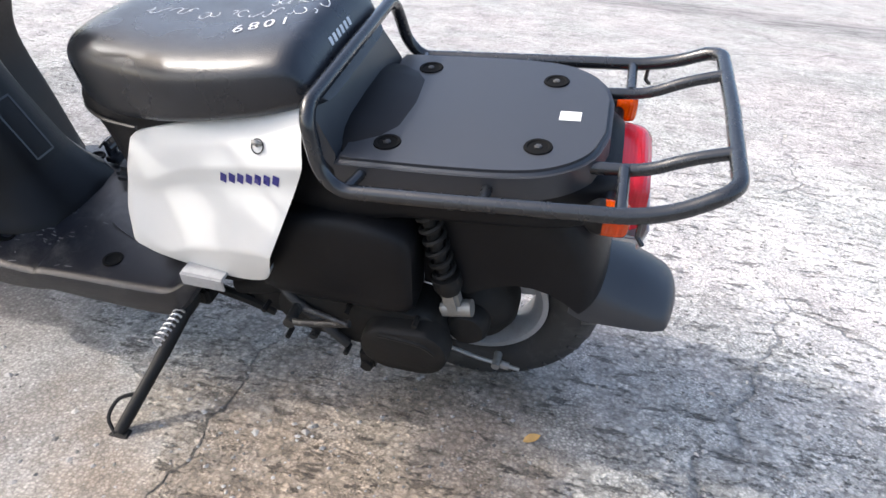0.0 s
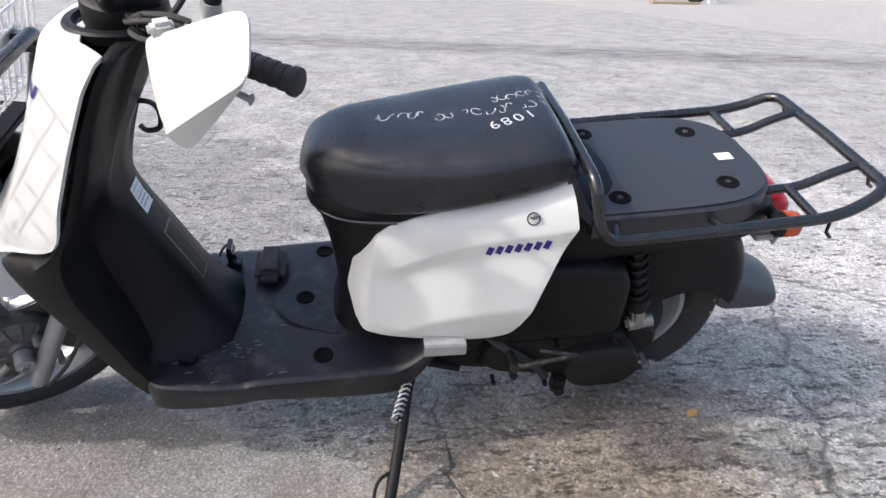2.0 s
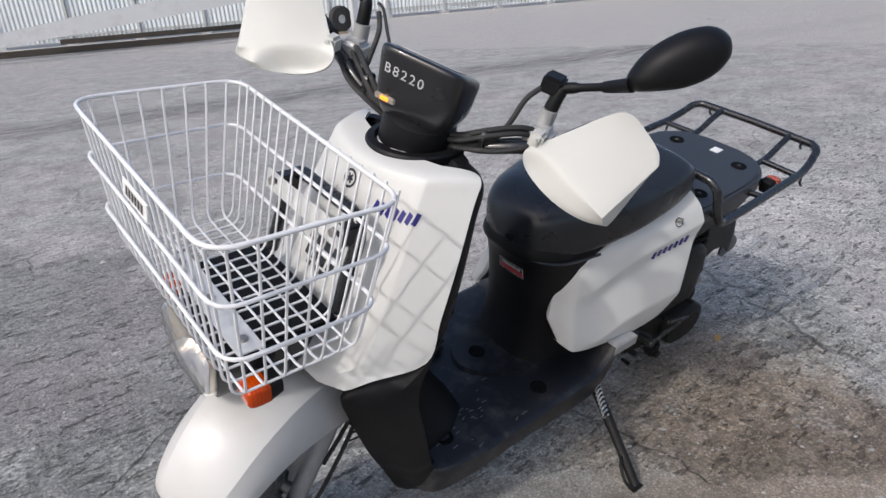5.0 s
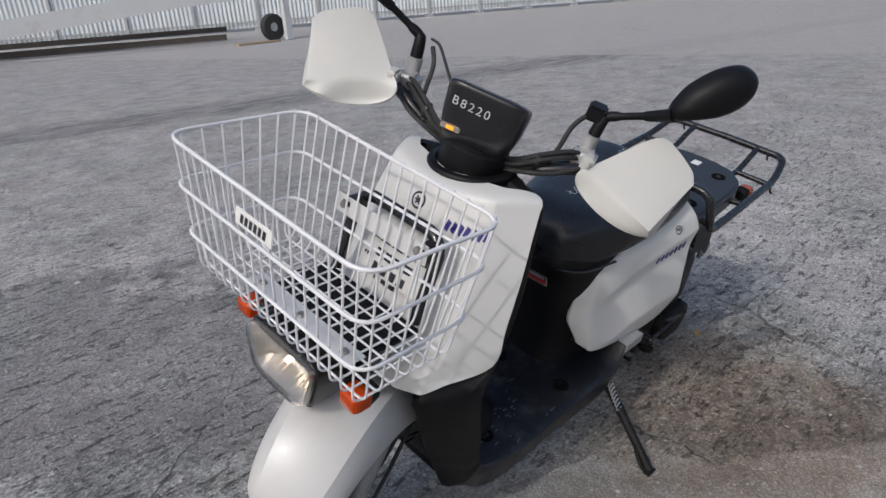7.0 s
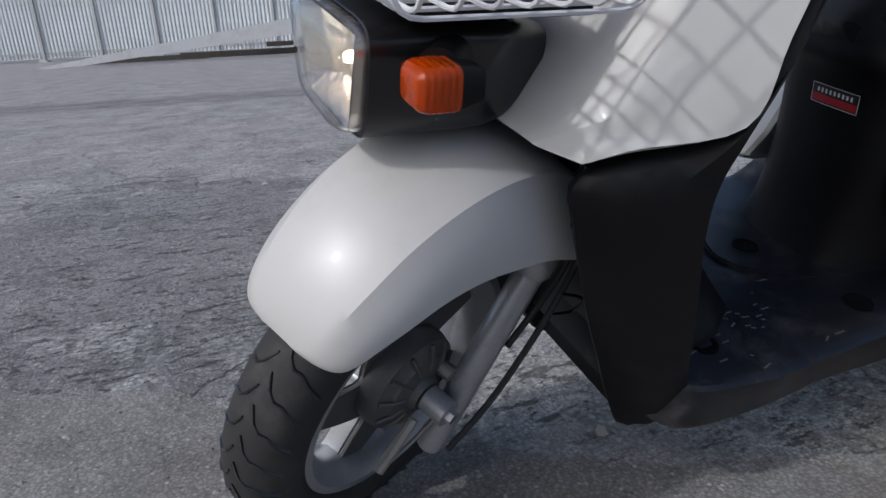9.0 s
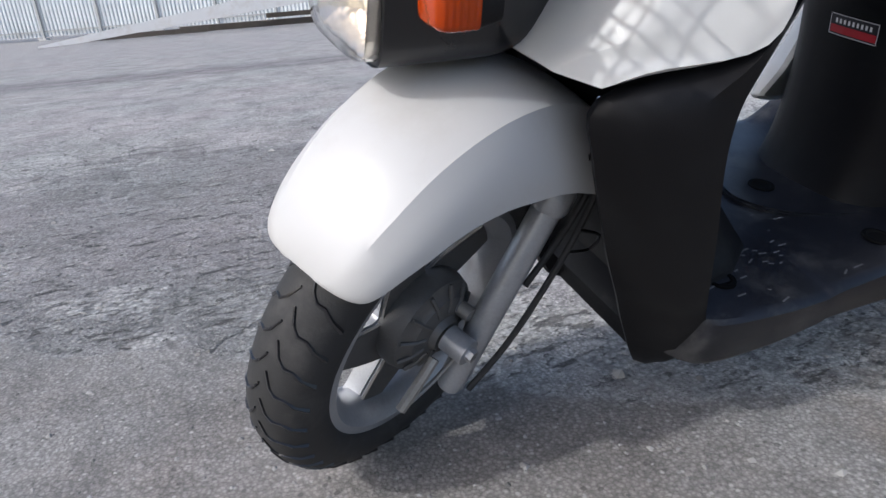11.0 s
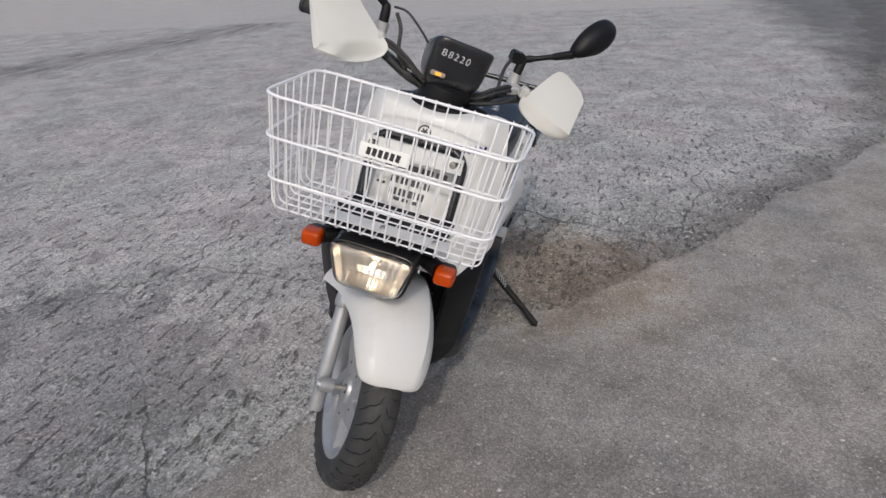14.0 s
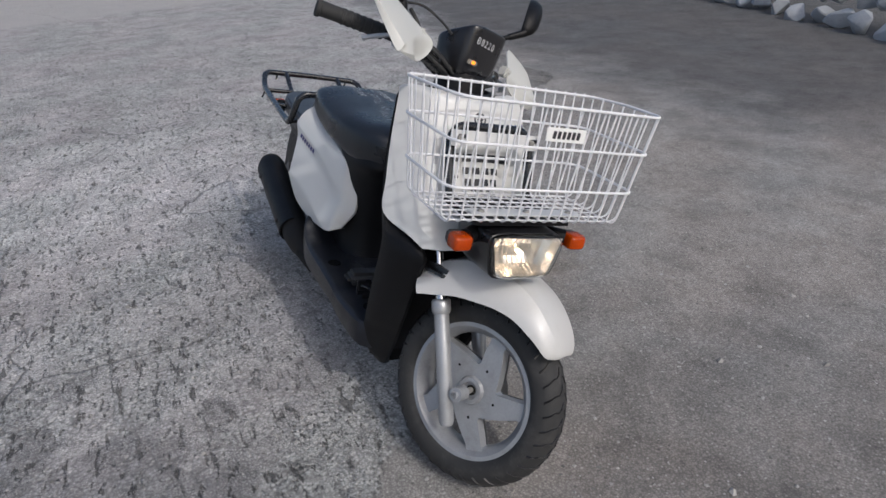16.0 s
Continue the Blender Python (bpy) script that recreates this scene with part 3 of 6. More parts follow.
for row in range(6):
    for i in range(50):
        x = 0.3 + i * 0.30 + rs.uniform(-0.06, 0.06) + 0.15 * (row % 2)
        loc = (x, -5.66 - row * 0.15 - 0.26 * (x - 2) + rs.uniform(-0.06, 0.06), 0.07 + row * 0.195 + rs.uniform(-0.03, 0.03))
        ob = rocks[k] if k < 10 else new("stone", rocks[k % 10].data)
        ob.parent = bank
        ob.matrix_basis = Matrix.LocRotScale(loc, Euler((rs.uniform(-0.5, 0.5), rs.uniform(-0.4, 0.4), rs.uniform(0, 6.28))), (rs.uniform(0.8, 1.3), rs.uniform(0.75, 1.05), rs.uniform(0.6, 0.85)))
        k += 1


# loose grit
def pebbles(name, material, label, count, seed, region, sizes):
    r = random.Random(seed)
    verts, faces = [], []
    base = [(0, 0, 1), (0.9, 0, 0.2), (0.2, 0.9, 0.15), (-0.8, 0.4, 0.25), (-0.6, -0.7, 0.2), (0.4, -0.85, 0.1), (0, 0, -0.5)]
    tris = [(0, 1, 2), (0, 2, 3), (0, 3, 4), (0, 4, 5), (0, 5, 1), (6, 2, 1), (6, 3, 2), (6, 4, 3), (6, 5, 4), (6, 1, 5)]
    x0, x1, y0, y1 = region
    for _ in range(count):
        x, y = r.uniform(x0, x1), r.uniform(y0, y1)
        s = r.uniform(*sizes) * (0.6 + 0.8 * r.random() ** 3)
        a, sx, sz = r.uniform(0, 6.28), r.uniform(0.8, 1.5), r.uniform(0.4, 0.9)
        z = ground_height(x, y)
        k = len(verts)
        for bx, by, bz in base:
            px, py = (bx + r.uniform(-0.2, 0.2)) * s * sx, (by + r.uniform(-0.2, 0.2)) * s
            verts.append((x + px * math.cos(a) - py * math.sin(a), y + px * math.sin(a) + py * math.cos(a), z + bz * s * sz))
        faces += [tuple(k + i for i in t) for t in tris]
    me = bpy.data.meshes.new(name)
    me.from_pydata(verts, [], faces)
    me.materials.append(material)
    return tagged(new(name, me), label, "gravel", kind="stuff")


def grit_mat(name, a, b):
    m = mat(name, a, 0.85, vary=0.1)
    nt = m.node_tree
    geo = nt.nodes.new("ShaderNodeNewGeometry")
    mx = nt.nodes.new("ShaderNodeMix")
    mx.data_type = "RGBA"
    mx.inputs[6].default_value, mx.inputs[7].default_value = (*a, 1), (*b, 1)
    nt.links.new(geo.outputs["Random Per Island"], mx.inputs[0])
    nt.links.new(mx.outputs[2], nt.nodes["Principled BSDF"].inputs["Base Color"])
    return m


pebbles("grit", grit_mat("grey_grit", (0.10, 0.097, 0.092), (0.37, 0.36, 0.34)), "loose grey grit on the worn asphalt", 26000, 2, (-2.6, 3.2, -2.0, 3.2), (0.0022, 0.0056))
pebbles("gravel", grit_mat("pale_gravel", (0.20, 0.19, 0.175), (0.44, 0.425, 0.395)), "scattered pale gravel chips", 620, 7, (-2.2, 2.6, -1.8, 2.4), (0.0035, 0.0105))
leaf_m = mat("dry_leaf", (0.45, 0.28, 0.10), 0.8, vary=0.2, scale=60)
leaf = tagged(link("dry_leaf", grid([[(0.779 + a * math.cos(0.6) - b * math.sin(0.6), -0.200 + a * math.sin(0.6) + b * math.cos(0.6), 0.006 + 0.004 * math.sin(40 * a) + 0.3 * abs(b)) for b in (-w, -w * 0.5, 0, w * 0.5, w)] for a, w in ((-0.016, 0.001), (-0.01, 0.007), (0.0, 0.010), (0.010, 0.007), (0.018, 0.001))], thick=0.0006), leaf_m), "dry ochre leaf lying on the asphalt", "leaf")


# ---- scooter ----
# built upright: x to the rear, y to its right, z up; then leaned onto its side stand
LEAN_ON_STAND = 14.16
scooter = tagged(new("scooter"), "white and black delivery scooter leaning on its side stand", "scooter")
scooter.matrix_world = pose(0, 0, 0, LEAN_ON_STAND, 0, 0)
RAKE, STEER = radians(25), radians(27)
AXIS = Vector((math.sin(RAKE), 0, math.cos(RAKE)))
HEAD = Vector((-0.585, 0, 0.212))
TURNED = Matrix.Translation(HEAD) @ Matrix.Rotation(STEER, 4, AXIS) @ Matrix.Translation(-HEAD)
FRONT, REAR = Vector((-0.613, 0.013, 0.222)), Vector((0.637, 0, 0.229))


def P(name, bm, material, label="", smooth=40.0, under=None):
    return part(name, bm, material, under or scooter, label, smooth)


def S(name, bm, material, label="", smooth=40.0, under=None):
    """A part that turns with the handlebar."""
    return part(name, moved(bm, TURNED), material, under or scooter, label, smooth)


def SF(name, bm, material, label="", smooth=40.0, under=None):
    """A part of the fork, set forward with the wheel."""
    return S(name, moved(bm, Matrix.Translation((-0.003, 0.010, 0))), material, label, smooth, under)


# front cover
def front_cover():
    #        z     xc      xe      w
    keys = [(0.530, -0.540, -0.502, 0.144), (0.544, -0.530, -0.474, 0.163), (0.571, -0.515, -0.390, 0.198), (0.64, -0.474, -0.364, 0.193), (0.72, -0.434, -0.333, 0.183),
            (0.79, -0.404, -0.304, 0.169), (0.826, -0.388, -0.288, 0.161), (0.838, -0.383, -0.282, 0.159), (0.844, -0.378, -0.279, 0.156), (0.847, -0.362, -0.276, 0.149), (0.848, -0.325, -0.275, 0.138)]
    rows = []
    for z, xc, xe, w in spline(keys, 5):
        row = []
        spots = [0.09 * k for k in range(9)] + [0.73, 0.79, 0.85, 0.91, 0.96, 1.0]
        for s in [-q for q in reversed(spots[1:])] + spots:
            a = abs(s)
            # broad front, a crease, then the flank
            f = 0.30 * (a / 0.72) ** 2 if a <= 0.72 else 0.30 + 0.70 * (a - 0.72) / 0.28
            yy = w * (0.74 * a / 0.72 if a <= 0.72 else 0.74 + 0.26 * ((a - 0.72) / 0.28) ** 0.92)
            row.append((xc + (xe - xc) * f, math.copysign(yy, s), z + (0.024 * max(0, (0.64 - z) / 0.116) - 0.010) * (1 - a ** 2) - 0.010 * max(0.0, (z - 0.80) / 0.045) * a ** 8))
        rows.append(row)
    return grid(rows, thick=-0.006)


cover = P("front_cover", front_cover(), WHITE, "white plastic front cover", smooth=30)
P("collar", lathe([(0.080, 0.834), (0.080, 0.8465), (0.077, 0.850), (0.066, 0.851), (0.060, 0.844), (0.0, 0.843)], "z", 40, (-0.282, 0, 0)), BLACK, "black ring round the steering column", under=cover)


# leg shield: side wings round the wheel, panel towards the rider
def leg_shield():
    #        z     xf (wing front)  w     xr (rear panel)  xh (hump)  hw (hump half width)
    keys = [(0.127, -0.343, 0.118, -0.300, -0.230, 0.10), (0.160, -0.364, 0.150, -0.300, -0.205, 0.11), (0.225, -0.394, 0.176, -0.318, -0.172, 0.138), (0.262, -0.411, 0.181, -0.332, -0.178, 0.134), (0.29, -0.425, 0.185, -0.342, -0.196, 0.118), (0.335, -0.446, 0.189, -0.355, -0.228, 0.102),
            (0.38, -0.464, 0.193, -0.368, -0.248, 0.095), (0.46, -0.494, 0.198, -0.392, -0.285, 0.09), (0.515, -0.500, 0.199, -0.396, -0.312, 0.088), (0.560, -0.412, 0.202, -0.384, -0.328, 0.086), (0.61, -0.374, 0.199, -0.358, -0.328, 0.084),
            (0.67, -0.349, 0.193, -0.333, -0.310, 0.08), (0.74, -0.323, 0.183, -0.310, -0.272, 0.077), (0.79, -0.301, 0.171, -0.290, -0.246, 0.075), (0.818, -0.289, 0.164, -0.276, -0.230, 0.072), (0.834, -0.280, 0.148, -0.266, -0.220, 0.068), (0.840, -0.275, 0.108, -0.260, -0.214, 0.065)]
    rings = []
    for z, xf, w, xr, xh, hw in keys:
        wf = w - 0.046 * max(0.0, min(1.0, (0.585 - z) / 0.06)) * max(0.0, min(1.0, (z - 0.13) / 0.06))
        half = [(xf, wf - 0.012), (xf + 0.010, wf), (xf * 0.45 + xr * 0.55, w * 0.85 + wf * 0.15 + 0.002), (xr, w - 0.001), (xr + 0.008, w - 0.014), (xr + 0.012, hw + 0.03), (xr + 0.02, hw + 0.008), ((xr + xh) / 2 + 0.01, hw - 0.004), (xh - 0.012, hw * 0.72), (xh, hw * 0.3)]
        right = [(x, y, z) for x, y in half]
        left = [(x, -y, z) for x, y in reversed(half)]
        xw = max(min(xf + 0.16, xr - 0.03), xf + 0.004)
        inner = [(xf + 0.004, -(wf - 0.022), z), (xw, -(wf - 0.03), z), (xw, -0.05, z), (xw, 0.05, z), (xw, wf - 0.03, z), (xf + 0.004, wf - 0.022, z)]
        rings.append(right + left + inner)
    return loft(rings, 4)


shield = P("leg_shield", leg_shield(), BLACK, "matt black plastic leg shield", smooth=50)

# floor
def floor_board():
    keys = [(-0.350, 0.120, 0.246, 0.176), (-0.325, 0.185, 0.250, 0.180), (-0.24, 0.202, 0.250, 0.188), (-0.165, 0.205, 0.250, 0.197), (-0.135, 0.207, 0.258, 0.206), (-0.02, 0.209, 0.266, 0.205), (0.08, 0.209, 0.270, 0.205), (0.125, 0.208, 0.276, 0.213), (0.160, 0.205, 0.300, 0.245), (0.187, 0.200, 0.326, 0.285), (0.21, 0.19, 0.330, 0.30)]
    rings = []
    for x, w, zt, zb in keys:
        mid = max(zt, 0.258) if x < 0.1 else zt
        half = [(w * 0.35, mid + 0.004), (w * 0.75, (mid + zt) / 2 + 0.002), (w - 0.016, zt), (w - 0.005, zt - 0.001), (w, zt - 0.006), (w + 0.001, zb + 0.010), (w - 0.005, zb), (w * 0.4, zb)]
        rings.append([(x, y, z) for y, z in half] + [(x, -y, z) for y, z in reversed(half)])
    return loft(rings, 5)


floor_ob = P("floorboard", floor_board(), FLOORM, "scuffed black plastic footboard")


def hole(x, y, z):
    return lathe([(0.019, 0.0), (0.018, 0.0025), (0.0135, 0.0025), (0.012, 0.001), (0.011, 0.0005), (0.0, 0.0004)], "z", 24, (x, y, z))


for x, y, z in ((-0.016, -0.154, 0.2685), (-0.016, 0.162, 0.2685), (-0.265, -0.135, 0.2562), (-0.265, 0.14, 0.2562), (-0.054, 0.006, 0.2712)):
    P("floor_plug", hole(x, y, z), PIT, under=floor_ob)
P("battery_lid", slab([(p[0], p[1]) for p in spline([(0.03, 0.105), (-0.01, 0.10), (-0.085, 0.062), (-0.118, 0.0), (-0.085, -0.062), (-0.01, -0.10), (0.03, -0.105)], 5)], 0.264, 0.2715, 0.003), FLOORM, "curved battery lid in the footboard", under=floor_ob)
P("brake_pedal_pad", box(-0.162, -0.098, 0.055, 0.165, 0.258, 0.298, 0.016, 3), RUBBER, "ribbed black rubber pad", under=floor_ob)
P("cable_bracket", joined(box(-0.225, -0.195, 0.120, 0.150, 0.26, 0.275, 0.002), box(-0.222, -0.212, 0.125, 0.165, 0.27, 0.312, 0.002), cyl((-0.217, 0.13, 0.29), (-0.217, 0.162, 0.29), 0.008), tube([(-0.205, 0.14, 0.27), (-0.225, 0.155, 0.30), (-0.24, 0.13, 0.29)], 0.003, 6, n=4)), BLACK_GLOSS, "small black cable bracket", under=floor_ob)

P("step_plate", joined(box(0.168, 0.246, -0.207, -0.150, 0.3265, 0.3315, 0.002), box(0.168, 0.246, -0.209, -0.205, 0.306, 0.3315, 0.0015)), CLAMP, "bare grey step plate at the board's rear corner", under=floor_ob)

# body under the seat
def under_seat():
    rings = []
    for z, x0, x1, w in [(0.235, -0.025, 0.30, 0.120), (0.26, -0.002, 0.32, 0.120), (0.30, 0.010, 0.36, 0.120), (0.36, 0.014, 0.42, 0.122), (0.44, 0.006, 0.45, 0.124), (0.52, -0.012, 0.45, 0.126), (0.555, -0.034, 0.44, 0.124), (0.580, -0.028, 0.43, 0.118)]:
        rings.append(ring_z((x0 + x1) / 2, 0, z, (x1 - x0) / 2, w, 3.2, 36))
    return loft(rings, 4)


P("seat_box", under_seat(), BLACK, "black plastic body under the seat")

# tail body under the carrier
def tail_body():
    rings = []
    for x, zt, zb, w in [(0.36, 0.60, 0.40, 0.135), (0.43, 0.595, 0.42, 0.150), (0.49, 0.588, 0.44, 0.152), (0.535, 0.585, 0.455, 0.152), (0.66, 0.58, 0.465, 0.145), (0.76, 0.578, 0.47, 0.130), (0.81, 0.572, 0.48, 0.112), (0.835, 0.56, 0.50, 0.09)]:
        rings.append(ring_x(x, 0, (zt + zb) / 2, w, (zt - zb) / 2, 4.0, 28))
    return loft(rings, 4)


P("tail_body", tail_body(), BLACK, "black plastic tail section")


# seat
def seat():
    rings = []
    for x, zt, zb, w in [(-0.035, 0.592, 0.570, 0.018), (-0.030, 0.620, 0.558, 0.044), (-0.012, 0.652, 0.549, 0.078), (0.04, 0.673, 0.546, 0.112), (0.12, 0.680, 0.557, 0.139), (0.21, 0.689, 0.577, 0.157), (0.30, 0.703, 0.600, 0.162), (0.36, 0.713, 0.616, 0.158), (0.392, 0.713, 0.625, 0.150), (0.412, 0.692, 0.630, 0.140), (0.426, 0.660, 0.636, 0.122)]:
        h = (zt - zb) / 2
        rings.append([(x + 0.02 * (b / h if h else 0) * -0.4, a, zb + h + b) for a, b in sup(w, h, 3.2, 44, bottom=5.0)])
    return loft(rings, 5)


seat_ob = P("seat", seat(), VINYL, "black vinyl saddle with chalk marks")


# side covers
def side_cover(side):
    """A faceted shell: a top face, a crease running back to the tail, a hollow flank, a lower crease and a tucked-in hem; a front facet."""
    cols = [  # top edge, crease, lower crease, hem, from the front edge to the rear
        [(0.078, 0.104, 0.514), (0.046, 0.098, 0.464), (0.033, 0.104, 0.404), (0.047, 0.138, 0.350)],
        [(0.086, 0.119, 0.524), (0.062, 0.122, 0.466), (0.052, 0.142, 0.396), (0.058, 0.161, 0.340)],
        [(0.092, 0.124, 0.530), (0.074, 0.135, 0.464), (0.068, 0.160, 0.372), (0.068, 0.165, 0.333)],
        [(0.117, 0.126, 0.548), (0.118, 0.148, 0.472), (0.130, 0.177, 0.347), (0.104, 0.169, 0.324)],
        [(0.199, 0.129, 0.576), (0.197, 0.161, 0.511), (0.194, 0.190, 0.376), (0.180, 0.178, 0.319)],
        [(0.291, 0.133, 0.604), (0.290, 0.176, 0.543), (0.270, 0.204, 0.401), (0.262, 0.187, 0.321)],
        [(0.381, 0.138, 0.632), (0.382, 0.190, 0.567), (0.335, 0.218, 0.420), (0.318, 0.199, 0.342)],
        [(0.406, 0.140, 0.638), (0.416, 0.194, 0.576), (0.352, 0.221, 0.418), (0.338, 0.208, 0.372)]]
    flat = spline([np.array(c, float).ravel() for c in cols[2:]], 6)
    flat = spline([np.array(c, float).ravel() for c in cols[:3]], 3)[:-1] + flat
    rows = []
    for f in flat:
        t, c, l, h = (Vector(q) for q in f.reshape(-1, 3))
        dip = c * 0.74 + l * 0.26 - Vector((0, 0.011, 0)) * min(1.0, max(0.15, (c.x - 0.05) / 0.08))
        crown = (t + c) / 2 + Vector((0, 0.008, 0.006)) * min(1.0, max(0.0, (t.x - 0.08) / 0.1))
        path = [t + Vector((0, -0.012, -0.004)), t, crown, c, dip, l, h, h + Vector((0, -0.014, 0.003))]
        row = [path[0]]
        for k, r in enumerate((0.004, 0.03, 0.006, 0.03, 0.010, 0.006), 1):
            a, b = path[k - 1] - path[k], path[k + 1] - path[k]
            r = min(r, a.length * 0.45, b.length * 0.45)
            p, q = path[k] + a.normalized() * r, path[k] + b.normalized() * r
            row += [p * (1 - w) ** 2 + path[k] * 2 * w * (1 - w) + q * w * w for w in (0, 0.25, 0.5, 0.75, 1)]
        row.append(path[-1])
        rows.append([(q.x, side * q.y, q.z) for q in row])
    rows = [[(p[0] + 0.003, p[1] - side * 0.008, p[2]) for p in rows[0]]] + rows + [[(p[0] - 0.004, p[1] - side * 0.010, p[2]) for p in rows[-1]]]
    return grid(rows)


for side in (-1, 1):
    sc = P("side_cover", side_cover(side), WHITE, "white plastic side cover", smooth=32)
    lockm = joined(lathe([(0.0, 0.0), (0.006, 0.001), (0.0075, 0.0), (0.0085, -0.004)], "y", 24), box(-0.001, 0.001, -0.001, 0.0022, -0.0045, 0.0045, 0.0))
    if side < 0:
        P("lock", moved(lockm, pose(0.342, -0.1745, 0.589, 36, 0, 0) @ Matrix.Diagonal((1, -1, 1, 1))), DULL, "round metal lock barrel", under=sc)

# cargo bed
def bed_outline(grow=0.0):
    h = [(0.448, 0.168), (0.60, 0.170), (0.70, 0.164), (0.755, 0.145), (0.795, 0.105), (0.812, 0.045)]
    pts = spline([(x + grow * 0.5, y + grow) for x, y in h], 4)
    return [(p[0], p[1]) for p in pts] + [(p[0], -p[1]) for p in reversed(pts)]


BED_TILT = Matrix.Translation((0.72, 0, 0.601)) @ Matrix.Rotation(radians(-4.4), 4, "Y") @ Matrix.Translation((-0.72, 0, -0.6))
bed = P("cargo_bed", moved(joined(slab(bed_outline(), 0.556, 0.600, 0.008, 3), slab(bed_outline(-0.02), 0.52, 0.558, 0.0)), BED_TILT), BEDM, "flat dark grey plastic cargo bed")
for x, y, z in ((0.513, 0.114, 0.6), (0.721, 0.091, 0.6), (0.719, -0.098, 0.6), (0.511, -0.116, 0.6)):
    P("bed_bolt", moved(lathe([(0.020, 0.0), (0.019, 0.002), (0.015, 0.002), (0.0135, 0.0006), (0.0, 0.0004)], "z", 24, (x, y, z)), BED_TILT), PIT, under=bed)
    P("bolt_head", moved(lathe([(0.0, 0.003), (0.004, 0.003), (0.0055, 0.002), (0.006, 0.0)], "z", 6, (x, y, z)), BED_TILT), WORNM, under=bed)
P("sticker", moved(box(0.738, 0.768, -0.024, 0.0, 0.6, 0.6012, 0), BED_TILT), PAPER, "small white sticker", under=bed)
P("bed_riser", loft([[(0.400, y, z) for y, z in ((-0.15, 0.60), (-0.14, 0.665), (0.14, 0.665), (0.15, 0.60))], [(0.449, y, z) for y, z in ((-0.165, 0.560), (-0.155, 0.579), (0.155, 0.579), (0.165, 0.560))]], 1), BEDM, "black sloping panel behind the saddle")

# carrier of bent tube
R_T = 0.0105
def side_rail(s):
    return [(0.43, s * 0.10, 0.668), (0.428, s * 0.172, 0.665), (0.432, s * 0.192, 0.648), (0.446, s * 0.204, 0.585), (0.472, s * 0.206, 0.558), (0.60, s * 0.207, 0.569), (0.85, s * 0.205, 0.592), (0.90, s * 0.200, 0.606), (0.945, s * 0.190, 0.631)]
hoop = rounded([(0.43, 0, 0.668)] + side_rail(-1)[1:] + [(0.962, -0.172, 0.637), (0.964, 0, 0.639)], 0.028, 5)
loop = hoop + [Vector((p.x, -p.y, p.z)) for p in reversed(hoop[1:-1])]
carrier = P("rear_carrier", tube(loop, R_T, 12, closed=True), TUBE, "black enamelled tubular luggage carrier")
for s in (-1, 1):
    P("carrier_bar", tube(rounded([(0.775, s * 0.103, 0.583), (0.86, s * 0.105, 0.592), (0.91, s * 0.105, 0.620), (0.958, s * 0.104, 0.637)], 0.03), R_T * 0.85, 10), TUBE, under=carrier)
    P("carrier_strut", tube([(0.835, s * 0.106, 0.592), (0.835, s * 0.202, 0.590)], 0.008, 10), TUBE, under=carrier)
    P("carrier_strut", tube([(0.665, s * 0.150, 0.568), (0.665, s * 0.205, 0.575)], 0.008, 10), TUBE, under=carrier)
    P("carrier_strut", tube([(0.495, s * 0.150, 0.565), (0.480, s * 0.205, 0.561)], 0.008, 10), TUBE, under=carrier)
    P("rope_hook", tube([(0.86, s * 0.205, 0.588), (0.86, s * 0.208, 0.565), (0.868, s * 0.212, 0.556)], 0.0035, 6), TUBE, under=carrier)
    P("rope_hook", tube([(0.955, s * 0.14, 0.635), (0.962, s * 0.14, 0.618), (0.972, s * 0.14, 0.612)], 0.0035, 6), TUBE, under=carrier)

# tail lamp and rear indicators
def tail_lamp():
    rings = []
    for x, zt, zb, w in [(0.800, 0.556, 0.474, 0.088), (0.835, 0.560, 0.466, 0.092), (0.864, 0.557, 0.464, 0.090), (0.878, 0.546, 0.472, 0.083)]:
        rings.append(ring_x(x, 0, (zt + zb) / 2, w, (zt - zb) / 2, 5, 28))
    return loft(rings, 3)
P("tail_lamp", tail_lamp(), REDLENS, "red tail lamp lens")
P("number_plate_bracket", joined(box(0.84, 0.884, -0.08, 0.08, 0.445, 0.458, 0.004), moved(box(-0.002, 0.002, -0.085, 0.085, -0.018, 0.022, 0.001), pose(0.884, 0, 0.458, 0, 12, 0))), CLAMP, "bare metal plate bracket")
for s in (-1, 1):
    ind = P("rear_indicator", joined(cyl((0.822, s * 0.08, 0.538), (0.822, s * 0.135, 0.540), 0.011), loft([ring_x(0.808 + a, s * 0.150, 0.542, b, c, 4, 20) for a, b, c in ((-0.012, 0.012, 0.013), (0.0, 0.019, 0.021), (0.012, 0.019, 0.021))], 2)), BLACK, "rear indicator")
    P("amber_lens", loft([ring_x(0.822 + a, s * 0.150, 0.542, b, c, 4, 24) for a, b, c in ((-0.003, 0.0195, 0.0215), (0.010, 0.0195, 0.0215), (0.026, 0.018, 0.020), (0.031, 0.013, 0.014))], 3), AMBER, "amber indicator lens", under=ind)


# wheels
def tyre(major, minor, width, n=72):
    prof = []
    for k in range(20):
        a = 2 * math.pi * k / 20
        prof.append((major + minor * math.copysign(abs(math.sin(a)) ** 0.85, math.sin(a)) if math.sin(a) > 0 else major + minor * 0.72 * math.sin(a), width * math.copysign(abs(math.cos(a)) ** 0.9, math.cos(a))))
    prof.append(prof[0])
    return lathe(prof, "y", n)


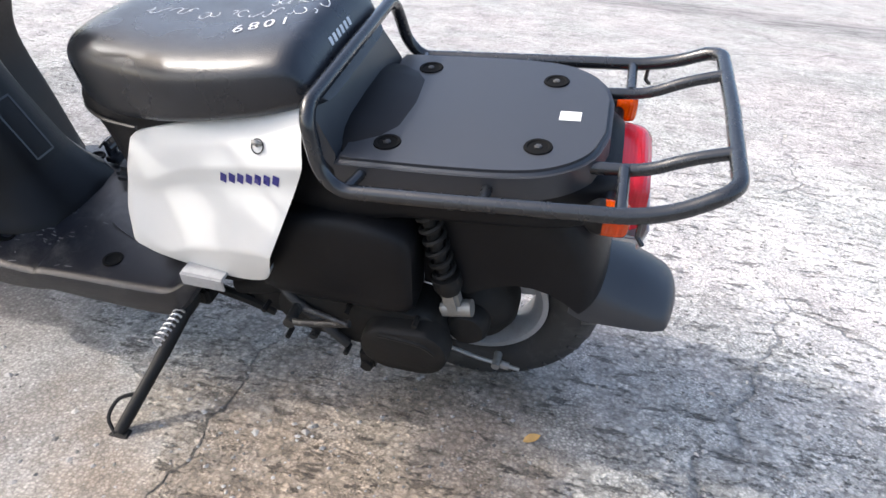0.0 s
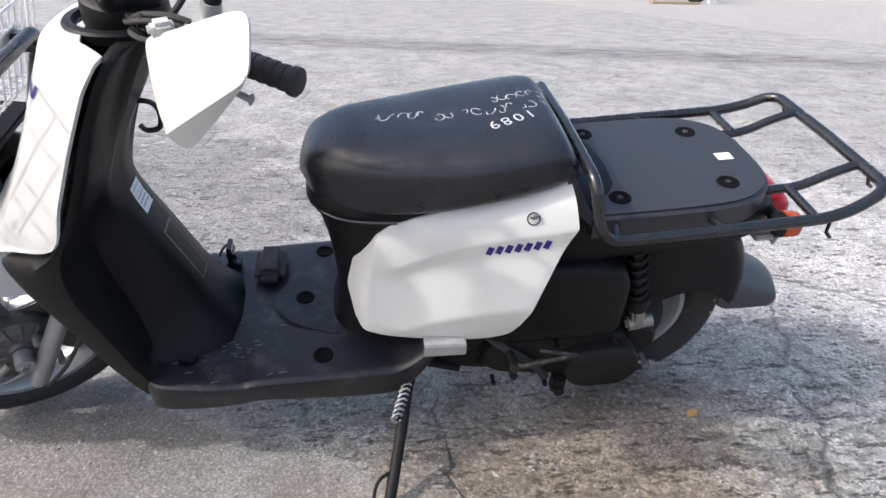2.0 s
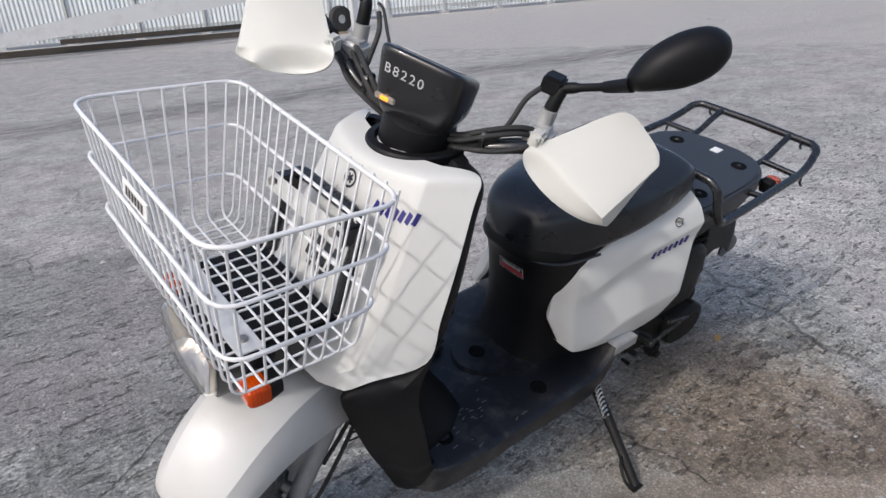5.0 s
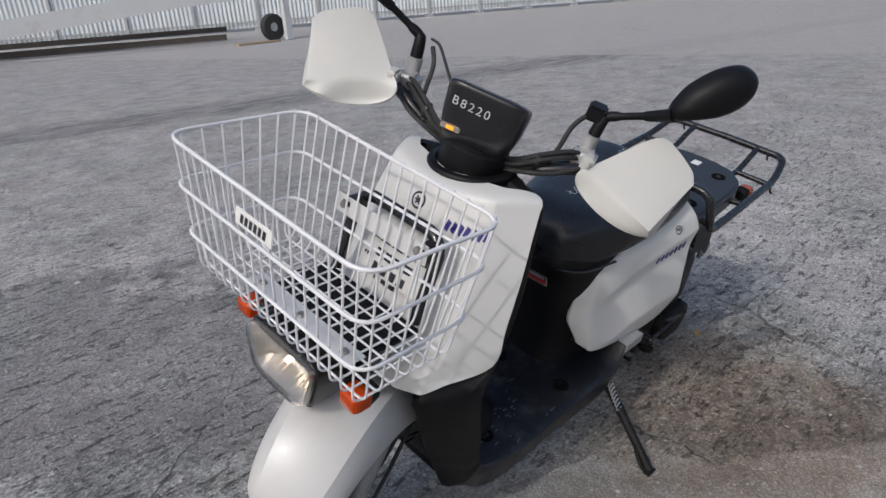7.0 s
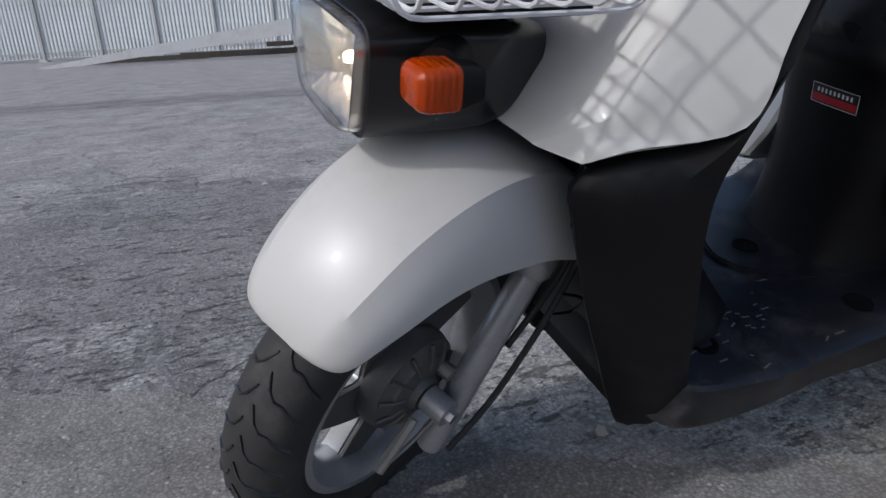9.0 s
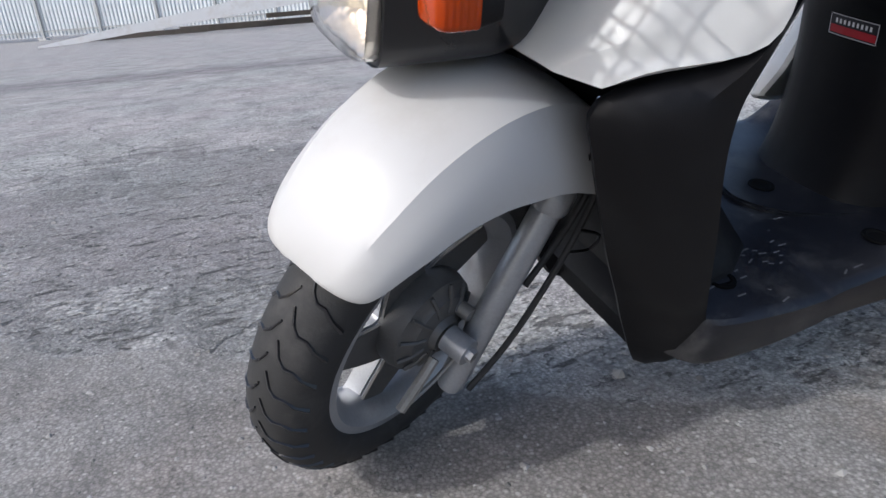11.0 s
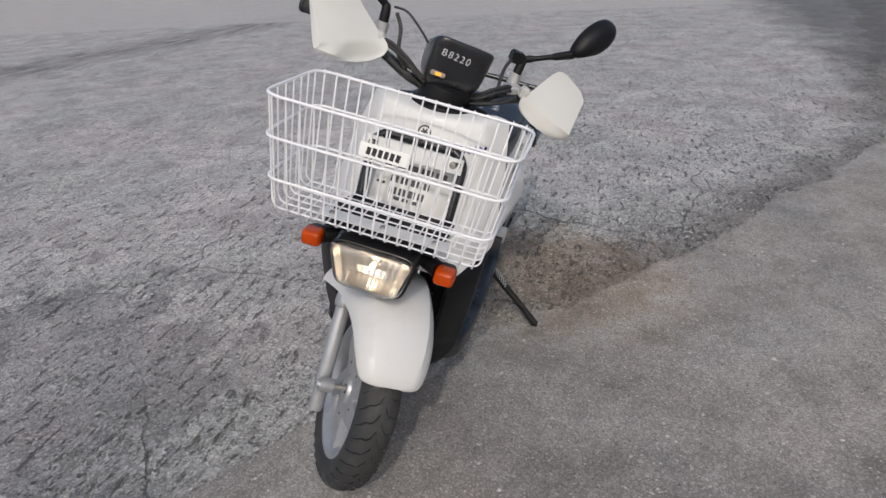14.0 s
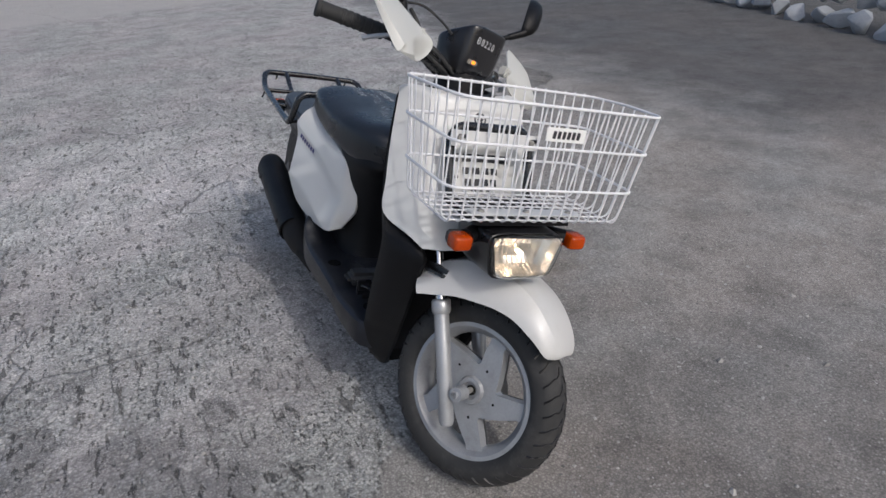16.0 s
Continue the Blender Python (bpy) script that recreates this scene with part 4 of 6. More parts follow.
def grooves(radius, minor, width, count, twist):
    """Short wavy tread cuts, raised as dark inset blocks just proud of the crown."""
    bms = []
    for k in range(count):
        for s in (-1, 1):
            pts = []
            for j in range(6):
                u = j / 5
                yy = s * width * (0.06 + 0.90 * u)
                r = radius - minor * (1 - math.sqrt(max(0, 1 - (yy / width) ** 2 * 0.98))) * 0.92 + 0.0004
                a = 2 * math.pi * (k + (0.5 if s > 0 else 0)) / count + twist * u + (0.035 if j in (1, 2) else 0)
                pts.append((r * math.cos(a), yy, r * math.sin(a)))
            bms.append(tube(pts, [0.0012, 0.0016, 0.002, 0.0022, 0.0026, 0.0028], 4))
    return joined(*bms)


def rim(r, w):
    return lathe([(r - 0.006, -w), (r + 0.004, -w), (r + 0.004, -w + 0.008), (r - 0.014, -w * 0.55), (r - 0.016, 0), (r - 0.014, w * 0.55), (r + 0.004, w - 0.008), (r + 0.004, w), (r - 0.006, w), (r - 0.022, w * 0.5), (r - 0.024, 0), (r - 0.022, -w * 0.5), (r - 0.006, -w)], "y", 64)


def spokes(r, y, n, phase):
    """A cast alloy web: a broad hub running out into swept arms, with round-cornered windows between them."""
    k = r / 0.150
    poly = []
    for j in range(n):
        c = math.degrees(phase) + 360 / n * j
        half = [(0.066, -13), (0.071, -10.5), (0.082, -10), (0.105, -9.5), (0.128, -8.5), (0.141, -9.0), (0.141, 9.0), (0.128, 9.5), (0.118, 13), (0.095, 24), (0.077, 38), (0.067, 51), (0.064, 56)]
        poly += [(q * k * math.cos(radians(c + d)), q * k * math.sin(radians(c + d))) for q, d in half]
    return moved(slab(poly, -y - 0.012, -y + 0.016, 0.003), Matrix.Rotation(radians(90), 4, "X"))


at_front = TURNED @ Matrix.Translation(FRONT)
fw = P("front_wheel", moved(lathe([(0.020, -0.05), (0.034, -0.045), (0.034, 0.024), (0.030, 0.031), (0.021, 0.032), (0.018, 0.022), (0.008, 0.021)], "y", 32), at_front), ALU, "cast alloy front wheel")
P("tyre", moved(tyre(0.178, 0.0435, 0.044), at_front), RUBBER, "worn black rubber tyre", under=fw)
P("tread", moved(grooves(0.2217, 0.0435, 0.044, 38, 0.17), at_front), BLACK_GLOSS, "wavy tread grooves", under=fw)
P("rim", moved(rim(0.155, 0.035), at_front), ALU, "grey alloy rim", under=fw)
P("spokes", moved(spokes(0.150, 0.012, 5, radians(27)), at_front), ALU, "broad cast spokes", under=fw)
# thin darker copy of the web, added over its left side
P("spoke_back", moved(moved(spokes(0.150, 0.012, 5, radians(27)), Matrix.Translation((0, -0.0085, 0)) @ Matrix.Diagonal((1, 0.15, 1, 1))), at_front), PLATE, "thin darker layer on the spoke backs", under=fw)
P("hub_disc", moved(lathe([(0.007, 0.030), (0.011, 0.029), (0.013, 0.020)], "y", 32), at_front), CASE, "dark axle bush", under=fw)
for k in range(5):
    c = radians(27 + 10 + 72 * k)
    P("web_hole", moved(cyl((0.064 * math.cos(c), 0.020, 0.064 * math.sin(c)), (0.064 * math.cos(c), 0.0246, 0.064 * math.sin(c)), 0.0032, 10), at_front), PIT, under=fw)
drum = P("brake_drum", moved(lathe([(0.066, -0.004), (0.068, -0.022), (0.064, -0.036), (0.050, -0.041), (0.046, -0.046), (0.024, -0.050), (0.020, -0.058), (0.0, -0.058)], "y", 40), at_front), PLATE, "dull grey drum brake plate", under=fw)
for k in range(12):
    c = radians(15 + 30 * k)
    P("drum_rib", moved(tube([(0.030 * math.cos(c), -0.0490, 0.030 * math.sin(c)), (0.047 * math.cos(c), -0.0455, 0.047 * math.sin(c)), (0.062 * math.cos(c), -0.038, 0.062 * math.sin(c))], 0.0028, 6), at_front), PLATE, under=drum)
P("brake_cam", moved(joined(tube([(0.030, -0.050, 0.020), (0.044, -0.060, 0.0), (0.052, -0.060, -0.045), (0.050, -0.058, -0.062)], [0.010, 0.009, 0.006, 0.006], 10, n=3), cyl((0.030, -0.040, 0.020), (0.030, -0.066, 0.020), 0.009, 10), cyl((0.050, -0.066, -0.060), (0.050, -0.050, -0.060), 0.007, 10)), at_front), DULL, "worn brake cam lever", under=drum)

at_rear = Matrix.Translation(REAR)
rw = P("rear_wheel", moved(lathe([(0.0, -0.06), (0.03, -0.06), (0.035, 0.05), (0.0, 0.05)], "y", 32), at_rear), ALU, "alloy rear wheel")
P("tyre", moved(tyre(0.168, 0.058, 0.055), at_rear), RUBBER, "black rubber tyre", under=rw)
P("tread", moved(grooves(0.2265, 0.058, 0.055, 34, 0.17), at_rear), BLACK_GLOSS, under=rw)
P("rim", moved(rim(0.128, 0.042), at_rear), ALU, under=rw)
P("spokes", moved(spokes(0.124, 0.0, 5, 0.2), at_rear), ALU, under=rw)

# front mudguard
def mudguard():
    keys = []
    #   angle, radius, half width, drop of the sides
    for a, r, w, d in [(47.4, 0.249, 0.026, 0.003), (48.0, 0.251, 0.046, 0.009), (49.6, 0.255, 0.060, 0.019), (53, 0.262, 0.068, 0.027), (59, 0.271, 0.075, 0.036), (66, 0.280, 0.081, 0.046), (75, 0.290, 0.086, 0.058), (87, 0.299, 0.092, 0.074), (99, 0.305, 0.099, 0.086), (112, 0.307, 0.107, 0.086), (123, 0.304, 0.117, 0.078), (132, 0.299, 0.132, 0.062)]:
        keys.append((a, r, w, d))
    rows = []
    for a, r, w, d in spline(keys, 4):
        r -= 0.007 * max(0.0, min(1.0, (105 - a) / 40))
        t = radians(a)
        dirv = Vector((-math.cos(t), 0, math.sin(t)))
        row = []
        for k in range(25):
            s = -1 + 2 * k / 24
            q = abs(s)
            # nearly flat crown, a crease, then the side face
            drop = d * (0.12 * (q / 0.667) ** 2 if q < 0.667 else 0.12 + 0.88 * ((q - 0.667) / 0.333))
            side = math.copysign(w * (0.67 * q / 0.667 if q < 0.667 else 0.67 + 0.33 * (1 - (1 - (q - 0.667) / 0.333) ** 1.8)), s)
            p = FRONT + dirv * (r - drop)
            row.append((p.x, p.y + side, p.z))
        rows.append(row)
    return grid(rows, thick=-0.004)


S("front_mudguard", mudguard(), MUDG, "white plastic front mudguard", smooth=27)

# fork
fk = SF("fork", joined(tube([(-0.43, 0, 0.545), (-0.29, 0, 0.845)], 0.026, 16), box(-0.50, -0.42, -0.115, 0.115, 0.44, 0.47, 0.012)), BLACK_GLOSS, "black fork crown and stem")
for s in (-1, 1):
    y = s * (0.074 if s < 0 else 0.080)
    SF("fork_tube", tube([(-0.418, y, 0.52), (-0.486, y, 0.387)], 0.0125, 14), CHROME, under=fk)
    SF("fork_leg", joined(tube([Vector((-0.482, y, 0.395)), Vector((-0.487, y, 0.385)), Vector((-0.520, y, 0.32)), Vector((-0.607, y, 0.150)), Vector((-0.611, y, 0.142))], [0.0175, 0.0175, 0.0175, 0.0175, 0.014], 16), tube([(-0.482, y, 0.396), (-0.484, y, 0.392), (-0.494, y, 0.372), (-0.497, y, 0.366)], [0.019, 0.0225, 0.0225, 0.0185], 16), cyl((-0.612, y - 0.016, 0.225), (-0.612, y + 0.016, 0.225), 0.0165), cyl((-0.612, y + s * 0.014, 0.225), (-0.612, y + s * 0.024, 0.225), 0.0085, 6)), ALU, "grey painted fork leg", under=fk)
SF("axle", cyl((-0.612, -0.098, 0.225), (-0.612, 0.104, 0.225), 0.007), DULL, under=fk)
SF("brake_arm", joined(tube([(-0.640, -0.064, 0.215), (-0.662, -0.066, 0.195), (-0.690, -0.066, 0.165)], 0.0065, 8, n=3), tube([(-0.690, -0.066, 0.165), (-0.63, -0.068, 0.175), (-0.56, -0.075, 0.235)], 0.003, 6, n=4)), DULL, "worn brake arm and cable end", under=fk)

# headlamp and front indicators
def trap(x, wt, wb, z0, z1, n=36):
    """A rounded trapezium across the bike, wider at the top."""
    return [(x, 0.004 + a * (wb + (wt - wb) * (b + 1) / 2), z0 + (z1 - z0) * (b + 1) / 2) for a, b in sup(1, 1, 5.5, n)]


hl = P("headlamp", loft([trap(*k) for k in ((-0.50, 0.070, 0.055, 0.55, 0.625), (-0.55, 0.092, 0.074, 0.536, 0.636), (-0.600, 0.095, 0.074, 0.534, 0.638), (-0.664, 0.0945, 0.0735, 0.535, 0.638), (-0.668, 0.094, 0.073, 0.536, 0.638), (-0.670, 0.090, 0.069, 0.540, 0.635), (-0.664, 0.088, 0.066, 0.543, 0.633))], 3, cap=False), BLACK_GLOSS, "black headlamp housing")
rl = random.Random(8)
def dish():
    rows = []
    for i in range(23):
        u = -1 + 2 * i / 22
        row = []
        for j in range(7):
            v = -1 + 2 * j / 6
            w = 0.0615 + 0.023 * (v + 1) / 2
            bowl = 1 - max(abs(u) ** 2.2, abs(v) ** 2.6)
            row.append((-0.680 + 0.044 * bowl ** 0.55 + (0.0016 * (i % 2) + rl.uniform(-0.0007, 0.0007)) * (bowl > 0.05), 0.004 + u * w, 0.588 + 0.042 * v))
        rows.append(row)
    return grid(rows)
P("reflector", joined(dish(), grid([trap(x, 0.0865, 0.0655, 0.5435, 0.6325) for x in (-0.680, -0.676, -0.672, -0.667)], wrap=True)), REFLECT, "bright warm faceted reflector", under=hl, smooth=0)
P("bulb", lathe([(0.0, -0.010), (0.004, -0.008), (0.0055, -0.002), (0.005, 0.006), (0.004, 0.014)], "x", 16, (-0.659, 0.004, 0.590)), BULB, "lit warm bulb", under=hl)
P("lens", grid([trap(*k) for k in ((-0.667, 0.0895, 0.0685, 0.5410, 0.6345), (-0.678, 0.088, 0.067, 0.542, 0.634), (-0.684, 0.0865, 0.0655, 0.5435, 0.6325), (-0.6885, 0.083, 0.062, 0.547, 0.629), (-0.6905, 0.055, 0.040, 0.563, 0.612), (-0.691, 0.001, 0.001, 0.587, 0.588))], wrap=True, thick=-0.002), CLEAR, "clear plastic lamp lens", under=hl, smooth=50)
for s in (-1, 1):
    ind = P("front_indicator", joined(cyl((-0.605, s * 0.09, 0.612), (-0.632, s * 0.125, 0.612), 0.018), loft([ring_x(-0.610 - a, s * 0.142, 0.609, b, c, 4, 20) for a, b, c in ((0.0, 0.016, 0.013), (0.02, 0.021, 0.0165))], 2)), BLACK, "front indicator")
    P("amber_lens", loft([ring_x(-0.630 - a, s * 0.142, 0.609, b, c, 5, 24) for a, b, c in ((0.0, 0.0210, 0.0165), (0.020, 0.0210, 0.0165), (0.029, 0.0190, 0.0145), (0.032, 0.015, 0.011))], 3), AMBER, "amber indicator lens", under=ind)

# basket of white coated wire
W1, W2, MID = 0.0031, 0.0019, 0.0065
basket = P("basket", tube(rounded([(-0.59, -0.232, 0.902), (-0.716, -0.229, 0.903), (-0.718, 0.242, 0.903), (-0.466, 0.243, 0.895), (-0.474, -0.231, 0.895), (-0.59, -0.232, 0.902)], 0.042), W1, 10), WIRE, "white coated wire front basket")


def at_height(f):
    """The basket's outline between its floor (0) and its rim (1)."""
    x0, x1 = -0.694 - 0.018 * f, -0.514 + 0.044 * f
    return x0, x1, 0.212 + 0.0195 * f, 0.666 + 0.234 * f


for f in (0.32, 0.68):
    x0, x1, w, z = at_height(f)
    x0, x1, w = x0 - 0.005, x1 + 0.005, w + 0.005
    P("hoop", tube(rounded([((x0 + x1) / 2, MID - w, z), (x0, MID - w, z), (x0 - 0.004, MID + w, z), (x1, MID + w, z), (x1, MID - w, z), ((x0 + x1) / 2, MID - w, z)], 0.035), W1 * 0.9, 8), WIRE, under=basket)
for k in range(17):
    u = -1 + 2 * (k + 0.5) / 17
    (a0, a1, w0, z0), (b0, b1, w1, z1) = at_height(0), at_height(1)
    y0, y1 = MID + u * w0, MID + u * w1
    P("wire", tube(rounded([(b0, y1, z1), (a0, y0, z0), (a1, y0, z0), (b1, y1, z1)], 0.02, 4), W2, 6), WIRE, under=basket)
for k in range(7):
    f = (k + 0.5) / 7
    (a0, a1, w0, z0), (b0, b1, w1, z1) = at_height(0), at_height(1)
    xa, xb = a0 + (a1 - a0) * f, b0 + (b1 - b0) * f
    P("wire", tube(rounded([(xb, MID - w1, z1), (xa, MID - w0, z0 + 0.004), (xa, MID + w0, z0 + 0.004), (xb, MID + w1, z1)], 0.02, 4), W2, 6), WIRE, under=basket)
P("basket_plate", box(-0.660, -0.622, -0.135, 0.135, 0.6695, 0.6725, 0.001), ZINC, "flat metal strip on the basket floor", under=basket)
for y in (-0.09, 0.0, 0.09):
    P("plate_bolt", lathe([(0.0, 0.005), (0.006, 0.004), (0.008, 0.0)], "z", 12, (-0.641, y * 1.2, 0.6725)), DULL, under=basket)
P("name_plate", moved(box(-0.0015, 0.0015, -0.045, 0.045, -0.013, 0.013, 0.001), pose(-0.713, 0.006, 0.852, 0, 6, 0)), PAPER, "white plate with a dark maker's mark", under=basket)
P("back_plate", moved(box(-0.0015, 0.0015, -0.112, 0.112, -0.017, 0.017, 0.002), pose(-0.4845, 0.006, 0.778, 0, 10, 0)), ZINC, "white metal strip behind the basket", under=basket)

for y in (-0.085, 0.097):
    P("strip_bolt", moved(lathe([(0.0, -0.006), (0.006, -0.005), (0.008, 0.0)], "x", 12), pose(-0.486, y, 0.779, 0, 10, 0)), DULL, under=basket)

# front rack under and behind the basket
rack = P("front_rack", tube(rounded([(-0.493, -0.102, 0.652), (-0.452, -0.102, 0.772), (-0.445, -0.080, 0.795), (-0.445, 0.080, 0.795), (-0.452, 0.102, 0.772), (-0.493, 0.102, 0.652)], 0.025), 0.011, 12), TUBE, "black tubular front rack")
P("rack_plate", slab([(-0.650, -0.11), (-0.650, 0.12), (-0.55, 0.13), (-0.50, 0.12), (-0.50, -0.12), (-0.55, -0.12)], 0.646, 0.656, 0.003), BLACK, "black plate under the basket", under=rack)
for s in (-1, 1):
    P("rack_ear", joined(box(-0.486, -0.446, s * 0.092 - 0.012, s * 0.092 + 0.012, 0.760, 0.790, 0.003)), BLACK_GLOSS, under=rack)

# handlebar, meter, guards, mirrors
hb = S("handlebar", tube([(-0.146, -0.306, 0.905), (-0.19, -0.245, 0.905), (-0.245, -0.165, 0.895), (-0.262, -0.09, 0.868), (-0.262, 0, 0.858), (-0.262, 0.09, 0.868), (-0.245, 0.165, 0.895), (-0.19, 0.245, 0.905), (-0.146, 0.306, 0.905)], 0.011, 12, n=5), TUBE, "black handlebar with grips and levers")
S("column_boot", lathe([(0.062, 0.82), (0.061, 0.870), (0.059, 0.884), (0.052, 0.889), (0.0, 0.890)], "z", 32, (-0.272, 0, 0)), BLACK, under=hb)
def meter():
    rings = []
    for z, xf, xr, hy in [(0.872, -0.296, -0.234, 0.048), (0.880, -0.309, -0.225, 0.059), (0.905, -0.319, -0.216, 0.070), (0.945, -0.322, -0.213, 0.0740), (0.964, -0.323, -0.210, 0.0745), (0.972, -0.319, -0.213, 0.0720), (0.9745, -0.312, -0.217, 0.066)]:
        rings.append([(x, y, zz + (x + 0.268) * -0.42 * max(0.0, min(1.0, (z - 0.88) / 0.08))) for x, y, zz in ring_z((xf + xr) / 2, 0.004, z, (xr - xf) / 2, hy * 0.96, 5, 40)])
    return loft(rings, 3)
mt = S("meter", meter(), BLACK_GLOSS, "black instrument pod with a chalked number")
S("meter_glass", moved(slab(sup(0.036, 0.053, 6, 32), 0, 0.0015, 0), pose(-0.264, 0.008, 0.9725, 0, 22.8, 0)), DARKGLASS, "dark instrument glass", under=mt)
S("indicator_pilot", moved(box(-0.003, 0.003, -0.018, 0.018, -0.0055, 0.0055, 0.002), pose(-0.319, 0.046, 0.911, 0, -8, 0)), CLEARISH, "clear pilot lamp window", under=mt)
S("pilot_lamp", moved(box(-0.0015, 0.0015, -0.007, 0.007, -0.0035, 0.0035, 0.001), pose(-0.3223, 0.046, 0.9115, 0, -8, 0)), PILOT, "lit amber pilot lamp", under=mt)


def guard(s):
    """A faceted hand guard: a broad main face, an inner face beyond a ridge, a bevel under both and thin walls."""
    F, E1, E2, T0 = (-0.288, 0.165, 0.915), (-0.295, 0.177, 0.876), (-0.314, 0.240, 0.855), (-0.268, 0.192, 0.932)
    if s < 0:
        A, B, B1, C, D = (-0.176, 0.282, 0.999), (-0.212, 0.367, 0.960), (-0.218, 0.358, 0.944), (-0.302, 0.325, 0.893), (-0.299, 0.327, 0.848)
    else:
        # bent a little forward
        A, B, B1, C, D = (-0.192, 0.280, 1.005), (-0.254, 0.362, 0.974), (-0.260, 0.353, 0.958), (-0.337, 0.308, 0.905), (-0.352, 0.308, 0.866)
        F, E1, E2, T0 = (-0.296, 0.150, 0.926), (-0.303, 0.160, 0.882), (-0.326, 0.226, 0.858), (-0.270, 0.180, 0.940)
    F, E1, E2, T0, A, B, B1, C, D = (np.array(q) for q in (F, E1, E2, T0, A, B, B1, C, D))
    # the ridge lies low, and the bevel under it turns back towards the hand
    T0, C = T0 + np.array((-0.004, -0.003, -0.010)), C + np.array((-0.004, 0.0, -0.014))
    E1, E2, D = E1 + np.array((0.010, 0, 0)), E2 + np.array((0.014, 0, 0)), D + np.array((0.010, 0, 0))
    E3, D = np.array((D[0] - 0.012, D[1] - 0.034, D[2] - 0.001)), D + np.array((0.004, 0.010, 0.002))
    inner = spline([F, E1, E2, E3, D], 6)
    n, rows = 24, []
    for i in range(1, 8):
        u = i / 8
        rows.append([inner[j] * (1 - u) + (T0 + (C - T0) * j / n) * u for j in range(n + 1)] + [D * (1 - u) + (C + (D - C) * k / 5) * u for k in range(1, 6)])
    for i in range(21):
        u = i / 20
        top, bot, hem = T0 + (A - T0) * u, C + (B - C) * u, D + (B1 - D) * u
        swell = 4 * u * (1 - u) * np.array((-0.003, 0.002, 0.003))
        rows.append([top + (bot - top) * j / n + swell * 4 * (j / n) * (1 - j / n) for j in range(n + 1)] + [bot + (hem - bot) * k / 5 for k in range(1, 6)])
    bm = grid([[(q[0], s * q[1], q[2]) for q in row] for row in rows])
    # rounded corners: ease the rim along itself, then the whole skin a little
    edge = {v: [e.other_vert(v) for e in v.link_edges if len(e.link_faces) == 1] for v in bm.verts if v.is_boundary}
    edge = {v: n for v, n in edge.items() if len(n) == 2}
    for _ in range(38):
        eased = {v: v.co * 0.5 + (n[0].co + n[1].co) * 0.25 for v, n in edge.items()}
        for v, co in eased.items():
            v.co = co
        bmesh.ops.smooth_vert(bm, verts=[v for v in bm.verts if v not in edge and any(e.other_vert(v) in edge for e in v.link_edges)], factor=0.5, use_axis_x=True, use_axis_y=True, use_axis_z=True)
    bmesh.ops.smooth_vert(bm, verts=bm.verts[:], factor=0.5, use_axis_x=True, use_axis_y=True, use_axis_z=True)
    return thicken(bm, 0.0035, Vector((-1, s, 0.6)))


